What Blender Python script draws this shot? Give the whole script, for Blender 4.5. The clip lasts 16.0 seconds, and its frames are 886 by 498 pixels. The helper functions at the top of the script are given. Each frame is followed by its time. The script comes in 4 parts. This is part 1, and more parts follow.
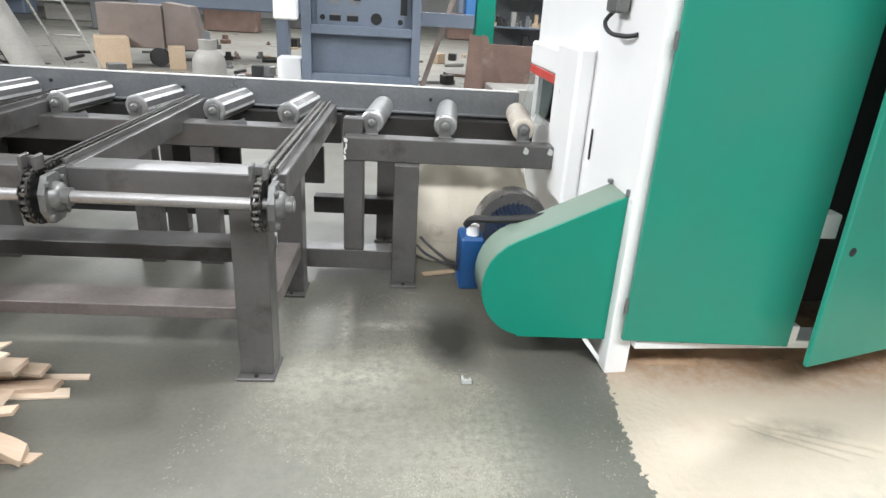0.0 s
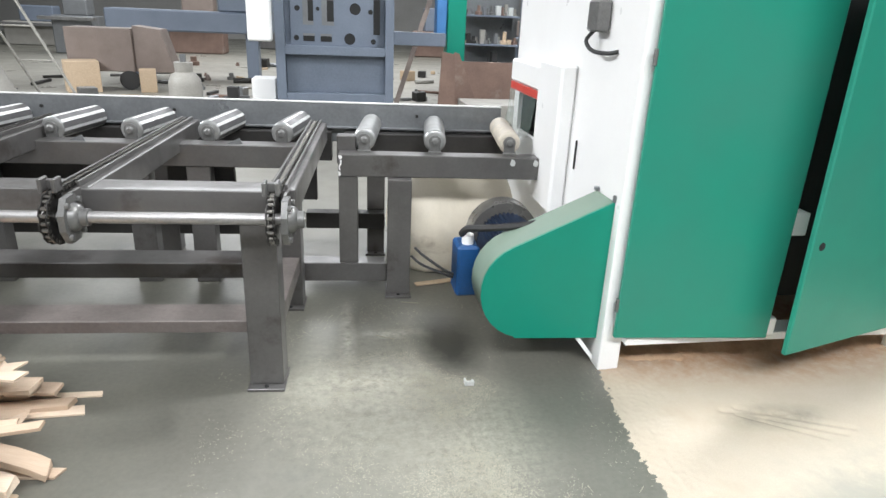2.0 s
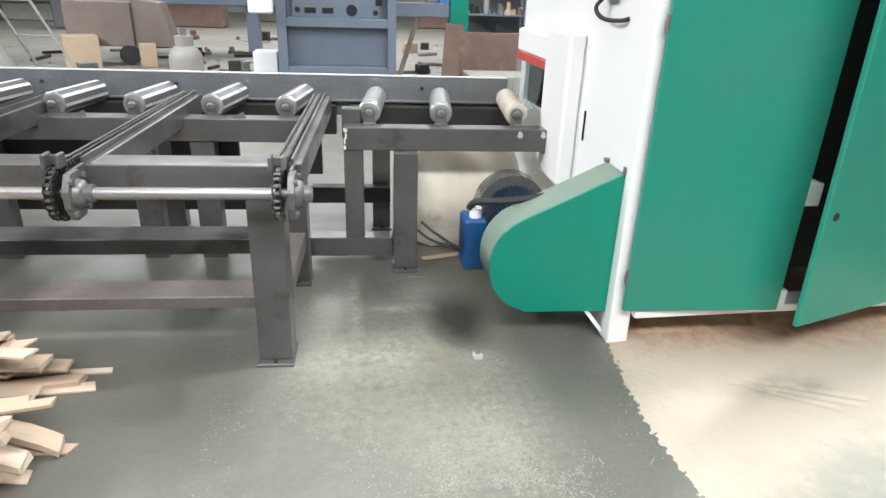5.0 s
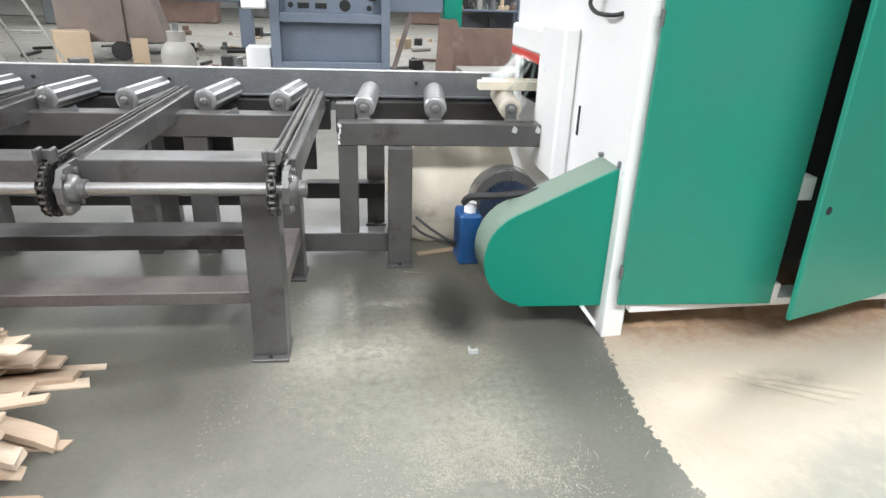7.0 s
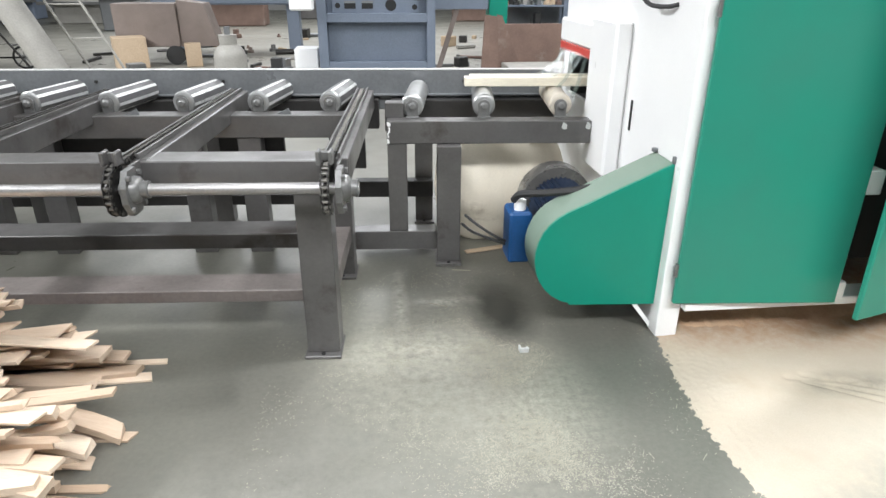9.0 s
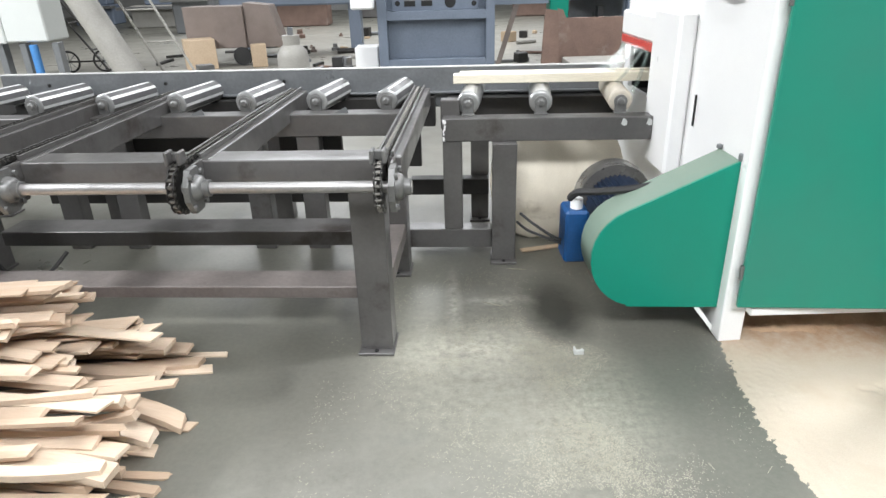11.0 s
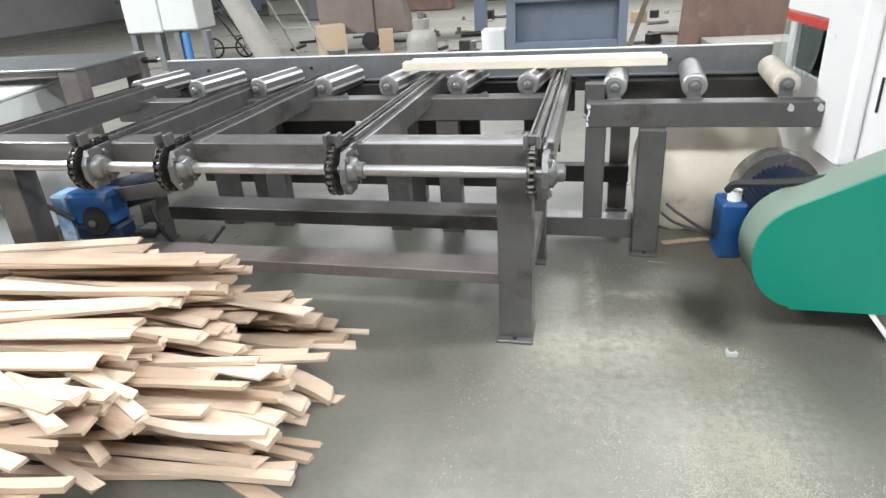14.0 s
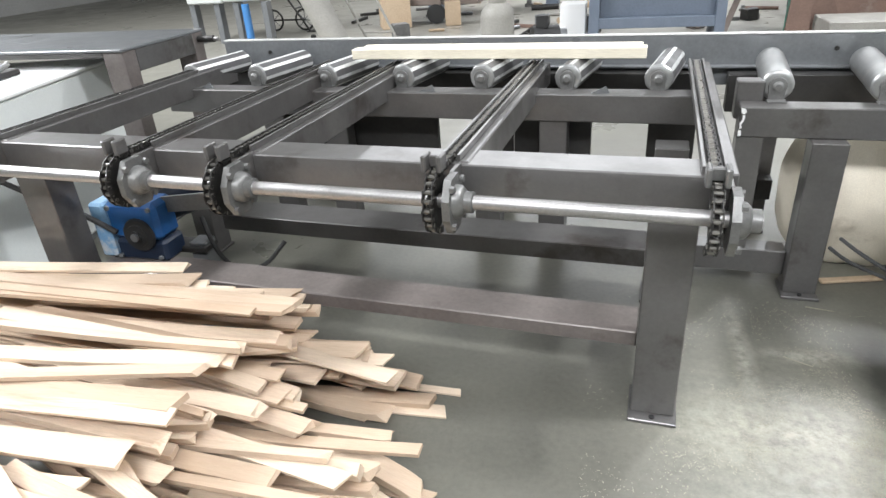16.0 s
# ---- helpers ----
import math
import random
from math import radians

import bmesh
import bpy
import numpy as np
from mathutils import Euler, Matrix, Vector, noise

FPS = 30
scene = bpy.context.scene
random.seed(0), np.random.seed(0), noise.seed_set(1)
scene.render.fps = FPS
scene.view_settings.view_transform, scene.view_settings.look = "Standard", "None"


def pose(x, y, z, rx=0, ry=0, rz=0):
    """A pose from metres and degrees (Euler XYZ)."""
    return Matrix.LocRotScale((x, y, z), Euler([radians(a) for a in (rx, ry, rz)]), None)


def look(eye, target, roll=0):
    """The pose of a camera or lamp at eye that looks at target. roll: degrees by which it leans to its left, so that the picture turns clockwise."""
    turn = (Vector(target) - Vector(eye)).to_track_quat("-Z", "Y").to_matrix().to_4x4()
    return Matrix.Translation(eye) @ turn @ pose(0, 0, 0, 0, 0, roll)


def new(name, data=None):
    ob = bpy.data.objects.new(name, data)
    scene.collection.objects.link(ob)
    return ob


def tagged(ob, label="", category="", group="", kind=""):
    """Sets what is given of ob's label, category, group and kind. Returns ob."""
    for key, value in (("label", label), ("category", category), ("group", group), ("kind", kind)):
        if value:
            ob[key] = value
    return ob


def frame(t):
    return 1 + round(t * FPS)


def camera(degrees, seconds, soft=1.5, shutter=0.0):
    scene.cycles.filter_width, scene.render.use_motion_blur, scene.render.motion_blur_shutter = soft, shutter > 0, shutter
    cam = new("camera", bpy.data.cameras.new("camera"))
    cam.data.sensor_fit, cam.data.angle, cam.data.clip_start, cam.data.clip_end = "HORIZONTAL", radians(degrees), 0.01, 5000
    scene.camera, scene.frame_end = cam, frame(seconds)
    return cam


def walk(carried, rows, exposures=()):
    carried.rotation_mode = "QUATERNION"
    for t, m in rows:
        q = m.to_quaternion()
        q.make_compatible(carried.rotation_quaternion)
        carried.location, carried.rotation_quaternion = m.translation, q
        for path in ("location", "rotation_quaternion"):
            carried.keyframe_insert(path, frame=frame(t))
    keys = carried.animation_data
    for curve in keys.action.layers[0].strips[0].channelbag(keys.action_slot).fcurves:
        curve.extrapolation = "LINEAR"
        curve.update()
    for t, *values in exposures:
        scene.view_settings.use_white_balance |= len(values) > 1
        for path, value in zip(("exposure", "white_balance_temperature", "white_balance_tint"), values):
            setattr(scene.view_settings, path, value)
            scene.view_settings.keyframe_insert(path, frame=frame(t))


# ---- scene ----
cam = camera(70.5, 16.0, soft=1.5)
PATH = [
    (0, (-0.441, 0.013, 1.466), (-0.212, 1.851, 0.71), 3.5),
    (0.5, (-0.449, -0.026, 1.476), (-0.169, 1.814, 0.743), 3.5),
    (1, (-0.532, -0.066, 1.486), (-0.213, 1.776, 0.776), 3.2),
    (1.5, (-0.574, -0.092, 1.486), (-0.25, 1.752, 0.783), 2.9),
    (2, (-0.577, -0.1, 1.481), (-0.255, 1.744, 0.775), 2.6),
    (2.5, (-0.58, -0.088, 1.472), (-0.261, 1.745, 0.74), 2.4),
    (3, (-0.587, -0.082, 1.474), (-0.271, 1.745, 0.726), 2.2),
    (3.5, (-0.59, -0.082, 1.474), (-0.276, 1.741, 0.715), 2.0),
    (4, (-0.598, -0.083, 1.472), (-0.29, 1.738, 0.705), 2.0),
    (6.5, (-0.577, -0.063, 1.465), (-0.266, 1.746, 0.671), 2.0),
    (7, (-0.594, -0.078, 1.463), (-0.268, 1.73, 0.671), 2.1),
    (7.5, (-0.61, -0.081, 1.465), (-0.287, 1.726, 0.672), 2.0),
    (8, (-0.615, -0.079, 1.465), (-0.346, 1.736, 0.67), 1.3),
    (8.5, (-0.628, -0.082, 1.467), (-0.399, 1.738, 0.669), 0.8),
    (9, (-0.618, -0.071, 1.464), (-0.432, 1.751, 0.662), 0.2),
    (11.5, (-0.594, -0.05, 1.467), (-0.645, 1.776, 0.654), -2.1),
    (12, (-0.602, -0.047, 1.47), (-0.702, 1.776, 0.654), -2.6),
    (12.5, (-0.616, -0.05, 1.472), (-0.761, 1.77, 0.656), -3.0),
    (13, (-0.64, -0.055, 1.472), (-0.854, 1.757, 0.653), -3.5),
    (13.5, (-0.672, -0.054, 1.467), (-0.972, 1.74, 0.637), -3.6),
    (14, (-0.739, -0.03, 1.465), (-1.082, 1.752, 0.625), -3.7),
    (14.5, (-0.783, 0.058, 1.461), (-1.153, 1.823, 0.596), -3.7),
    (15, (-0.813, 0.248, 1.464), (-1.249, 1.983, 0.57), -3.8),
    (15.5, (-0.872, 0.378, 1.465), (-1.358, 2.098, 0.569), -4.2),
    (16, (-1.073, 0.534, 1.453), (-1.563, 2.249, 0.547), -3.9),
]
walk(cam, [(t, look(eye, target, roll)) for t, eye, target, roll in PATH])

# ---- light ----
world = bpy.data.worlds.new("sky")
scene.world = world
world.use_nodes = True
_sky = world.node_tree.nodes.new("ShaderNodeTexSky")
_sky.sky_type, _sky.sun_disc, _sky.sun_elevation, _sky.sun_rotation = "NISHITA", False, radians(50), radians(40)
world.node_tree.links.new(_sky.outputs[0], world.node_tree.nodes["Background"].inputs[0])
world.node_tree.nodes["Background"].inputs[1].default_value = 0.1
scene.view_settings.exposure = -0.53


def skylight_lamp(name, x, y, z, sx, sy, watts, colour=(0.975, 0.998, 1.035), target=None):
    d = bpy.data.lights.new(name, "AREA")
    d.shape, d.size, d.size_y, d.energy, d.color = "RECTANGLE", sx, sy, watts, colour
    ob = new(name, d)
    ob.matrix_world = look((x, y, z), target or (x, y + 0.001, 0))
    return ob


ROOF = 6.4
# Unseen lamps under the roof: first two set by cast shadows, others added to brighten.
AREA_LAMPS = [(2.4, 7.9, 0.6, 0.9, 560), (2.95, 2.95, 0.45, 0.6, 640), (-2.2, 3.6, 0.9, 7.0, 150), (0.2, -3.3, 7.4, 1.4, 1640), (-1.0, 18.6, 15.0, 7.5, 2700), (-9.4, 3.2, 1.4, 9.0, 3350)]
for sx, sy, w, l, watts in AREA_LAMPS:
    skylight_lamp("skylight_lamp", sx, sy, ROOF - 0.06, w, l, watts)


# ---- materials ----
def mat(name, c1, c2=None, scale=6.0, rough=0.6, metal=0.0, bump=0.15, fine=90.0, spots=None, spot_scale=2.5, spot_cut=0.58, stretch=(1, 1, 1), rvar=0.12, random_tone=0.0, patches=(), coat=0.0, grain=0.35):
    m = bpy.data.materials.new(name)
    m.use_nodes = True
    nt = m.node_tree
    N, L = nt.nodes, nt.links
    b = N["Principled BSDF"]
    b.inputs["Metallic"].default_value = metal
    b.inputs["Coat Weight"].default_value = coat
    co = N.new("ShaderNodeTexCoord")
    mp = N.new("ShaderNodeMapping")
    mp.inputs["Scale"].default_value = stretch
    L.new(co.outputs["Object"], mp.inputs[0])
    if random_tone:
        oi = N.new("ShaderNodeObjectInfo")
        sh = N.new("ShaderNodeVectorMath")
        sh.operation = "SCALE"
        sh.inputs[0].default_value = (37.0, 11.0, 5.0)
        L.new(oi.outputs["Random"], sh.inputs["Scale"])
        L.new(sh.outputs[0], mp.inputs["Location"])

    def noise_tex(s, detail=5.0, r=0.6):
        n = N.new("ShaderNodeTexNoise")
        n.inputs["Scale"].default_value, n.inputs["Detail"].default_value, n.inputs["Roughness"].default_value = s, detail, r
        L.new(mp.outputs[0], n.inputs["Vector"])
        return n.outputs[0]

    def ramp(value, lo, hi):
        r = N.new("ShaderNodeMapRange")
        r.inputs[1].default_value, r.inputs[2].default_value = lo, hi
        L.new(value, r.inputs[0])
        return r.outputs[0]

    def mix(f, a, c, mode="MIX"):
        x = N.new("ShaderNodeMix")
        x.data_type, x.blend_type = "RGBA", mode
        for sock, v in ((x.inputs[0], f), (x.inputs[6], a), (x.inputs[7], c)):
            if isinstance(v, bpy.types.NodeSocket):
                L.new(v, sock)
            elif isinstance(v, tuple):
                sock.default_value = (*v, 1)
            else:
                sock.default_value = v
        return x.outputs[2]

    big, small = noise_tex(scale), noise_tex(fine, 3.0, 0.7)
    c2 = c2 or tuple(v * 0.75 for v in c1)
    col = mix(ramp(big, 0.35, 0.68), c1, c2)
    col = mix(grain, col, mix(ramp(small, 0.3, 0.7), tuple(v * 0.7 for v in c1), tuple(min(1, v * 1.25) for v in c1)))
    if spots:
        col = mix(ramp(noise_tex(spot_scale, 6.0, 0.65), spot_cut, spot_cut + 0.12), col, spots)
    for patch in patches:
        # pale dust trodden into the floor and one soft dark spot, each: centre, radii, colour
        (dx, dy), (rx, ry), dcol, lo, hi, gain, speck = patch
        mp2 = N.new("ShaderNodeMapping")
        mp2.inputs["Location"].default_value = (-dx / rx, -dy / ry, 0)
        mp2.inputs["Scale"].default_value = (1 / rx, 1 / ry, 0)
        L.new(co.outputs["Object"], mp2.inputs[0])
        g = N.new("ShaderNodeTexGradient")
        g.gradient_type = "SPHERICAL"
        L.new(mp2.outputs[0], g.inputs[0])
        k = N.new("ShaderNodeMath")
        k.operation = "MULTIPLY"
        L.new(g.outputs[1], k.inputs[0])
        L.new(ramp(noise_tex(speck, 8.0, 0.8), lo, hi), k.inputs[1])
        k2 = N.new("ShaderNodeMath")
        k2.operation, k2.use_clamp = "MULTIPLY", True
        k2.inputs[1].default_value = gain
        L.new(k.outputs[0], k2.inputs[0])
        col = mix(k2.outputs[0], col, dcol)
    if random_tone:
        col = mix(mix(oi.outputs["Random"], (0, 0, 0), (random_tone,) * 3), col, tuple(v * 0.46 for v in (c1[0], c1[1] * 0.82, c1[2] * 0.7)))
    L.new(col, b.inputs["Base Color"])
    rr = N.new("ShaderNodeMapRange")
    rr.inputs[1].default_value, rr.inputs[2].default_value = 0.3, 0.7
    rr.inputs[3].default_value, rr.inputs[4].default_value = max(0.04, rough - rvar), min(1, rough + rvar)
    L.new(big, rr.inputs[0])
    L.new(rr.outputs[0], b.inputs["Roughness"])
    if bump:
        bp = N.new("ShaderNodeBump")
        bp.inputs["Strength"].default_value, bp.inputs["Distance"].default_value = bump, 0.004
        L.new(small, bp.inputs["Height"])
        L.new(bp.outputs[0], b.inputs["Normal"])
    return m


CONCRETE = mat("concrete", (0.138, 0.135, 0.113), (0.105, 0.103, 0.087), 1.3, 0.36, 0, 0.05, 45, spots=(0.095, 0.096, 0.085), spot_scale=2.2, spot_cut=0.6, rvar=0.12, patches=(
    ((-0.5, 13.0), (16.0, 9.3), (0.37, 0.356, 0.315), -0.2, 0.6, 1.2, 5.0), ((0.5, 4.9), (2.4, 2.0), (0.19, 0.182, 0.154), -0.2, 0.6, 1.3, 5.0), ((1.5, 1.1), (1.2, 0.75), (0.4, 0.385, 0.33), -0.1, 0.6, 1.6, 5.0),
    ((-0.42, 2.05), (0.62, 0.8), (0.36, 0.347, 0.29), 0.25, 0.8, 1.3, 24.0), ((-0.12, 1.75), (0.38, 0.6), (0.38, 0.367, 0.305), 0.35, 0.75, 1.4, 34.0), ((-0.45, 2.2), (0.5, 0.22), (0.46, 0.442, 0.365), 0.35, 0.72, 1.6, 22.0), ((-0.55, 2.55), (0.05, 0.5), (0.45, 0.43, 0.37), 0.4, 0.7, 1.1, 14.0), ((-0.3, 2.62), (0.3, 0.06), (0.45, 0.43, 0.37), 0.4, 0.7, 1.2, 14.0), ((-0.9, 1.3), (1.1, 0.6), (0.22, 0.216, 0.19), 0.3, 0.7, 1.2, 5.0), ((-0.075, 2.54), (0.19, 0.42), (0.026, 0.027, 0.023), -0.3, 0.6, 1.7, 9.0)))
STEEL = mat("bare_steel", (0.15, 0.146, 0.142), (0.1, 0.095, 0.092), 3, 0.42, 0.5, 0.04, 70, spots=(0.065, 0.056, 0.05), spot_scale=2.6, spot_cut=0.56, coat=0.3, grain=0.18)
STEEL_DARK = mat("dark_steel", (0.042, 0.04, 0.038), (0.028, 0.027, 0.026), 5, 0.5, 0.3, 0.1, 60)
STEEL_RED = mat("primed_steel", (0.2, 0.176, 0.165), (0.13, 0.11, 0.102), 4, 0.4, 0.3, 0.08, 60, coat=0.5, spots=(0.1, 0.08, 0.07), spot_scale=5, spot_cut=0.63)
STEEL_GREY = mat("grey_painted_steel", (0.2, 0.21, 0.218), (0.15, 0.158, 0.165), 4, 0.38, 0.35, 0.06, 60, coat=0.6)
FENCE_EDGE = mat("painted_highlight", (0.62, 0.62, 0.6), (0.4, 0.4, 0.39), 5, 0.4, 0.3, 0.03, 80)
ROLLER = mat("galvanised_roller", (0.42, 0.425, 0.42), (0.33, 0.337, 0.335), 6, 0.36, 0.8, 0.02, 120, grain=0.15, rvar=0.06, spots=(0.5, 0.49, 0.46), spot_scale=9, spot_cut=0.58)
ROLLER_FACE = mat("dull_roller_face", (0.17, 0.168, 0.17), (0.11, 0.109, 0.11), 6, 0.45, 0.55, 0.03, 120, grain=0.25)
ROLLER_EDGE = mat("roller_edge_highlight", (0.74, 0.75, 0.74), (0.5, 0.51, 0.5), 8, 0.38, 0.3, 0.0, 120, grain=0.05)
SHAFT = mat("ground_shaft", (0.5, 0.49, 0.485), (0.39, 0.38, 0.375), 6, 0.42, 0.9, 0.0, 120, rvar=0.15)
CAST = mat("cast_grey", (0.2, 0.2, 0.195), (0.12, 0.12, 0.116), 12, 0.42, 0.5, 0.2, 120)
CHAIN_DARK = mat("chain_dark", (0.05, 0.048, 0.045), (0.03, 0.03, 0.03), 30, 0.45, 0.6, 0.1, 150)
CHAIN_PIN = mat("chain_roller", (0.25, 0.24, 0.22), (0.13, 0.125, 0.115), 30, 0.35, 0.85, 0.1, 150)
WHITE = mat("white_paint", (0.88, 0.88, 0.87), (0.86, 0.86, 0.85), 3, 0.38, 0, 0.02, 140, grain=0.06)
GREEN = mat("green_paint", (0.004, 0.24, 0.165), (0.006, 0.225, 0.152), 2, 0.34, 0, 0.02, 140, grain=0.08)
GREEN_DOOR = mat("dusty_green_enamel", (0.014, 0.24, 0.166), (0.03, 0.222, 0.16), 1.6, 0.36, 0, 0.015, 140, coat=0.06, grain=0.06)
for m in (GREEN, GREEN_DOOR):
    m.node_tree.nodes["Principled BSDF"].inputs["Specular IOR Level"].default_value = 0.32
GREEN_DULL = mat("dusty_green_paint", (0.165, 0.235, 0.185), (0.225, 0.275, 0.225), 3, 0.55, 0, 0.03, 100, grain=0.12)
BLUE = mat("blue_paint", (0.018, 0.11, 0.32), (0.014, 0.08, 0.25), 6, 0.4, 0, 0.06, 100)
DEEPBLUE = mat("deep_blue_paint", (0.006, 0.07, 0.22), (0.005, 0.055, 0.17), 6, 0.42, 0, 0.06, 100)
NAVY = mat("navy_paint", (0.007, 0.017, 0.04), (0.005, 0.012, 0.028), 8, 0.42, 0, 0.08, 100)
BLACK = mat("black_rubber", (0.018, 0.018, 0.018), (0.03, 0.03, 0.03), 12, 0.6, 0, 0.1, 90)
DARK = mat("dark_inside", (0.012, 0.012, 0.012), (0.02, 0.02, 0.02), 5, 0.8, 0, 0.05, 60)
WOOD = mat("sawn_pine", (0.76, 0.635, 0.495), (0.57, 0.42, 0.305), 3, 0.72, 0, 0.3, 60, spots=(0.33, 0.2, 0.12), spot_scale=2.2, spot_cut=0.6, stretch=(0.35, 4, 4), random_tone=0.75)
WOOD_PALE = mat("fresh_pine", (0.83, 0.77, 0.64), (0.76, 0.68, 0.53), 4, 0.62, 0, 0.15, 60, stretch=(0.35, 4, 4))
SACK = mat("sack_cloth", (0.78, 0.72, 0.6), (0.72, 0.65, 0.52), 4, 0.9, 0, 0.3, 220, spots=(0.5, 0.43, 0.33), spot_scale=3.0, spot_cut=0.64)
DUSTY_ROLLER = mat("dusty_roller", (0.55, 0.5, 0.42), (0.42, 0.4, 0.36), 7, 0.6, 0.25, 0.1, 120, spots=(0.62, 0.56, 0.45), spot_scale=14, spot_cut=0.5)
SAWDUST = mat("sawdust", (0.455, 0.392, 0.307), (0.485, 0.43, 0.348), 3, 0.9, 0, 0.22, 200, spots=(0.44, 0.37, 0.285), spot_scale=1.7, spot_cut=0.55, grain=0.2, patches=(
    ((1.14, 1.79), (0.3, 0.1), (0.27, 0.245, 0.195), 0.3, 0.62, 1.7, 9.0), ((1.3, 1.12), (0.75, 0.34), (0.27, 0.26, 0.22), 0.36, 0.56, 2.4, 4.0),
    ((1.4, 2.5), (1.5, 0.55), (0.34, 0.215, 0.13), 0.25, 0.62, 2.6, 14.0), ((1.55, 1.0), (1.15, 0.72), (0.3, 0.29, 0.25), 0.33, 0.62, 2.2, 5.0), ((1.15, 1.8), (0.35, 0.28), (0.42, 0.36, 0.28), 0.4, 0.7, 1.6, 7.0)))
HEAP = mat("brown_sawdust", (0.36, 0.23, 0.14), (0.5, 0.36, 0.24), 9, 0.95, 0, 0.8, 90)
CHIPS = mat("pale_shavings", (0.37, 0.352, 0.286), (0.29, 0.275, 0.22), 9, 0.85, 0, 0.1, 80)
RED = mat("red_label", (0.55, 0.05, 0.035), (0.5, 0.045, 0.03), 6, 0.5, 0, 0.02, 80)
MACHINE_GREY = mat("blue_grey_paint", (0.15, 0.18, 0.23), (0.12, 0.15, 0.195), 3, 0.5, 0, 0.06, 60)
CARTON = mat("cardboard", (0.52, 0.4, 0.28), (0.44, 0.33, 0.22), 3, 0.85, 0, 0.1, 40)
RUST = mat("rusty_plate", (0.22, 0.145, 0.115), (0.15, 0.1, 0.08), 3, 0.65, 0.2, 0.15, 40, spots=(0.28, 0.23, 0.2), spot_scale=2)
TANK = mat("grey_cylinder", (0.32, 0.31, 0.28), (0.25, 0.24, 0.22), 4, 0.55, 0, 0.08, 60)
CABINET = mat("pale_grey_paint", (0.52, 0.54, 0.52), (0.48, 0.5, 0.48), 2, 0.45, 0, 0.03, 90)
CABINET_PALE = mat("pale_cabinet_paint", (0.74, 0.77, 0.75), (0.7, 0.73, 0.71), 2, 0.5, 0, 0.03, 90, grain=0.1)
SKYBLUE = mat("light_blue_paint", (0.06, 0.22, 0.5), (0.05, 0.18, 0.42), 5, 0.5, 0, 0.05, 60)
WALL = mat("hall_wall", (0.27, 0.27, 0.26), (0.21, 0.21, 0.2), 0.6, 0.85, 0, 0.1, 20)
BROWN = mat("brown_paint", (0.2, 0.16, 0.14), (0.15, 0.12, 0.1), 3, 0.6, 0, 0.05, 60)


def plastic(name):
    m = bpy.data.materials.new(name)
    m.use_nodes = True
    b = m.node_tree.nodes["Principled BSDF"]
    b.inputs["Base Color"].default_value = (0.62, 0.8, 0.72, 1)
    b.inputs["Roughness"].default_value = 0.18
    b.inputs["Transmission Weight"].default_value = 0.75
    b.inputs["IOR"].default_value = 1.1
    b.inputs["Alpha"].default_value = 0.2
    return m


PVC = plastic("clear_plastic")

# ---- mesh helpers ----
ORIGIN = {}


def thing(name, x, y, z, label, category, group="", kind=""):
    ob = new(name)
    ob.location = (x, y, z)
    ob.empty_display_size = 0.1
    ORIGIN[ob.name] = Vector((x, y, z))
    return tagged(ob, label, category, group, kind)


def part(name, bm, material, parent=None, label="", origin=None, smooth=False, kind=""):
    """One mesh object under a thing or a part; the bmesh is in world coordinates."""
    base = ORIGIN[parent.name] if parent else Vector((0, 0, 0))
    o = Vector(origin) if origin else base
    bmesh.ops.translate(bm, verts=bm.verts, vec=-o)
    me = bpy.data.meshes.new(name)
    bm.to_mesh(me)
    bm.free()
    me.materials.append(material)
    if smooth:
        me.shade_smooth()
        me.set_sharp_from_angle(angle=radians(35))
    ob = new(name, me)
    if parent:
        ob.parent = parent
    ob.location = o - base
    ORIGIN[ob.name] = o
    return tagged(ob, label, kind=kind)


def solo(name, bm, material, label, category, group="", kind="", origin=(0, 0, 0), smooth=False):
    ob = part(name, bm, material, None, label, origin, smooth)
    return tagged(ob, label, category, group, kind)


def box(bm, x0, x1, y0, y1, z0, z1, bevel=0.004, turn=None):
    r = bmesh.ops.create_cube(bm, size=1.0)
    vs = r["verts"]
    bmesh.ops.scale(bm, vec=(x1 - x0, y1 - y0, z1 - z0), verts=vs)
    if bevel:
        es = list({e for v in vs for e in v.link_edges})
        res = bmesh.ops.bevel(bm, geom=es, offset=bevel, segments=1, affect="EDGES", profile=0.5)
        vs = list({v for f in res["faces"] for v in f.verts} | {v for v in vs if v.is_valid})
    c = Vector(((x0 + x1) / 2, (y0 + y1) / 2, (z0 + z1) / 2))
    if turn is not None:
        bmesh.ops.transform(bm, matrix=turn, verts=vs)
    bmesh.ops.translate(bm, verts=vs, vec=c)
    return bm


def rod(bm, p0, p1, r0, r1=None, seg=20):
    p0, p1 = Vector(p0), Vector(p1)
    d = p1 - p0
    q = d.to_track_quat("Z", "Y").to_matrix().to_4x4()
    bmesh.ops.create_cone(bm, cap_ends=True, segments=seg, radius1=r0, radius2=r0 if r1 is None else r1, depth=d.length, matrix=Matrix.Translation((p0 + p1) / 2) @ q)
    return bm


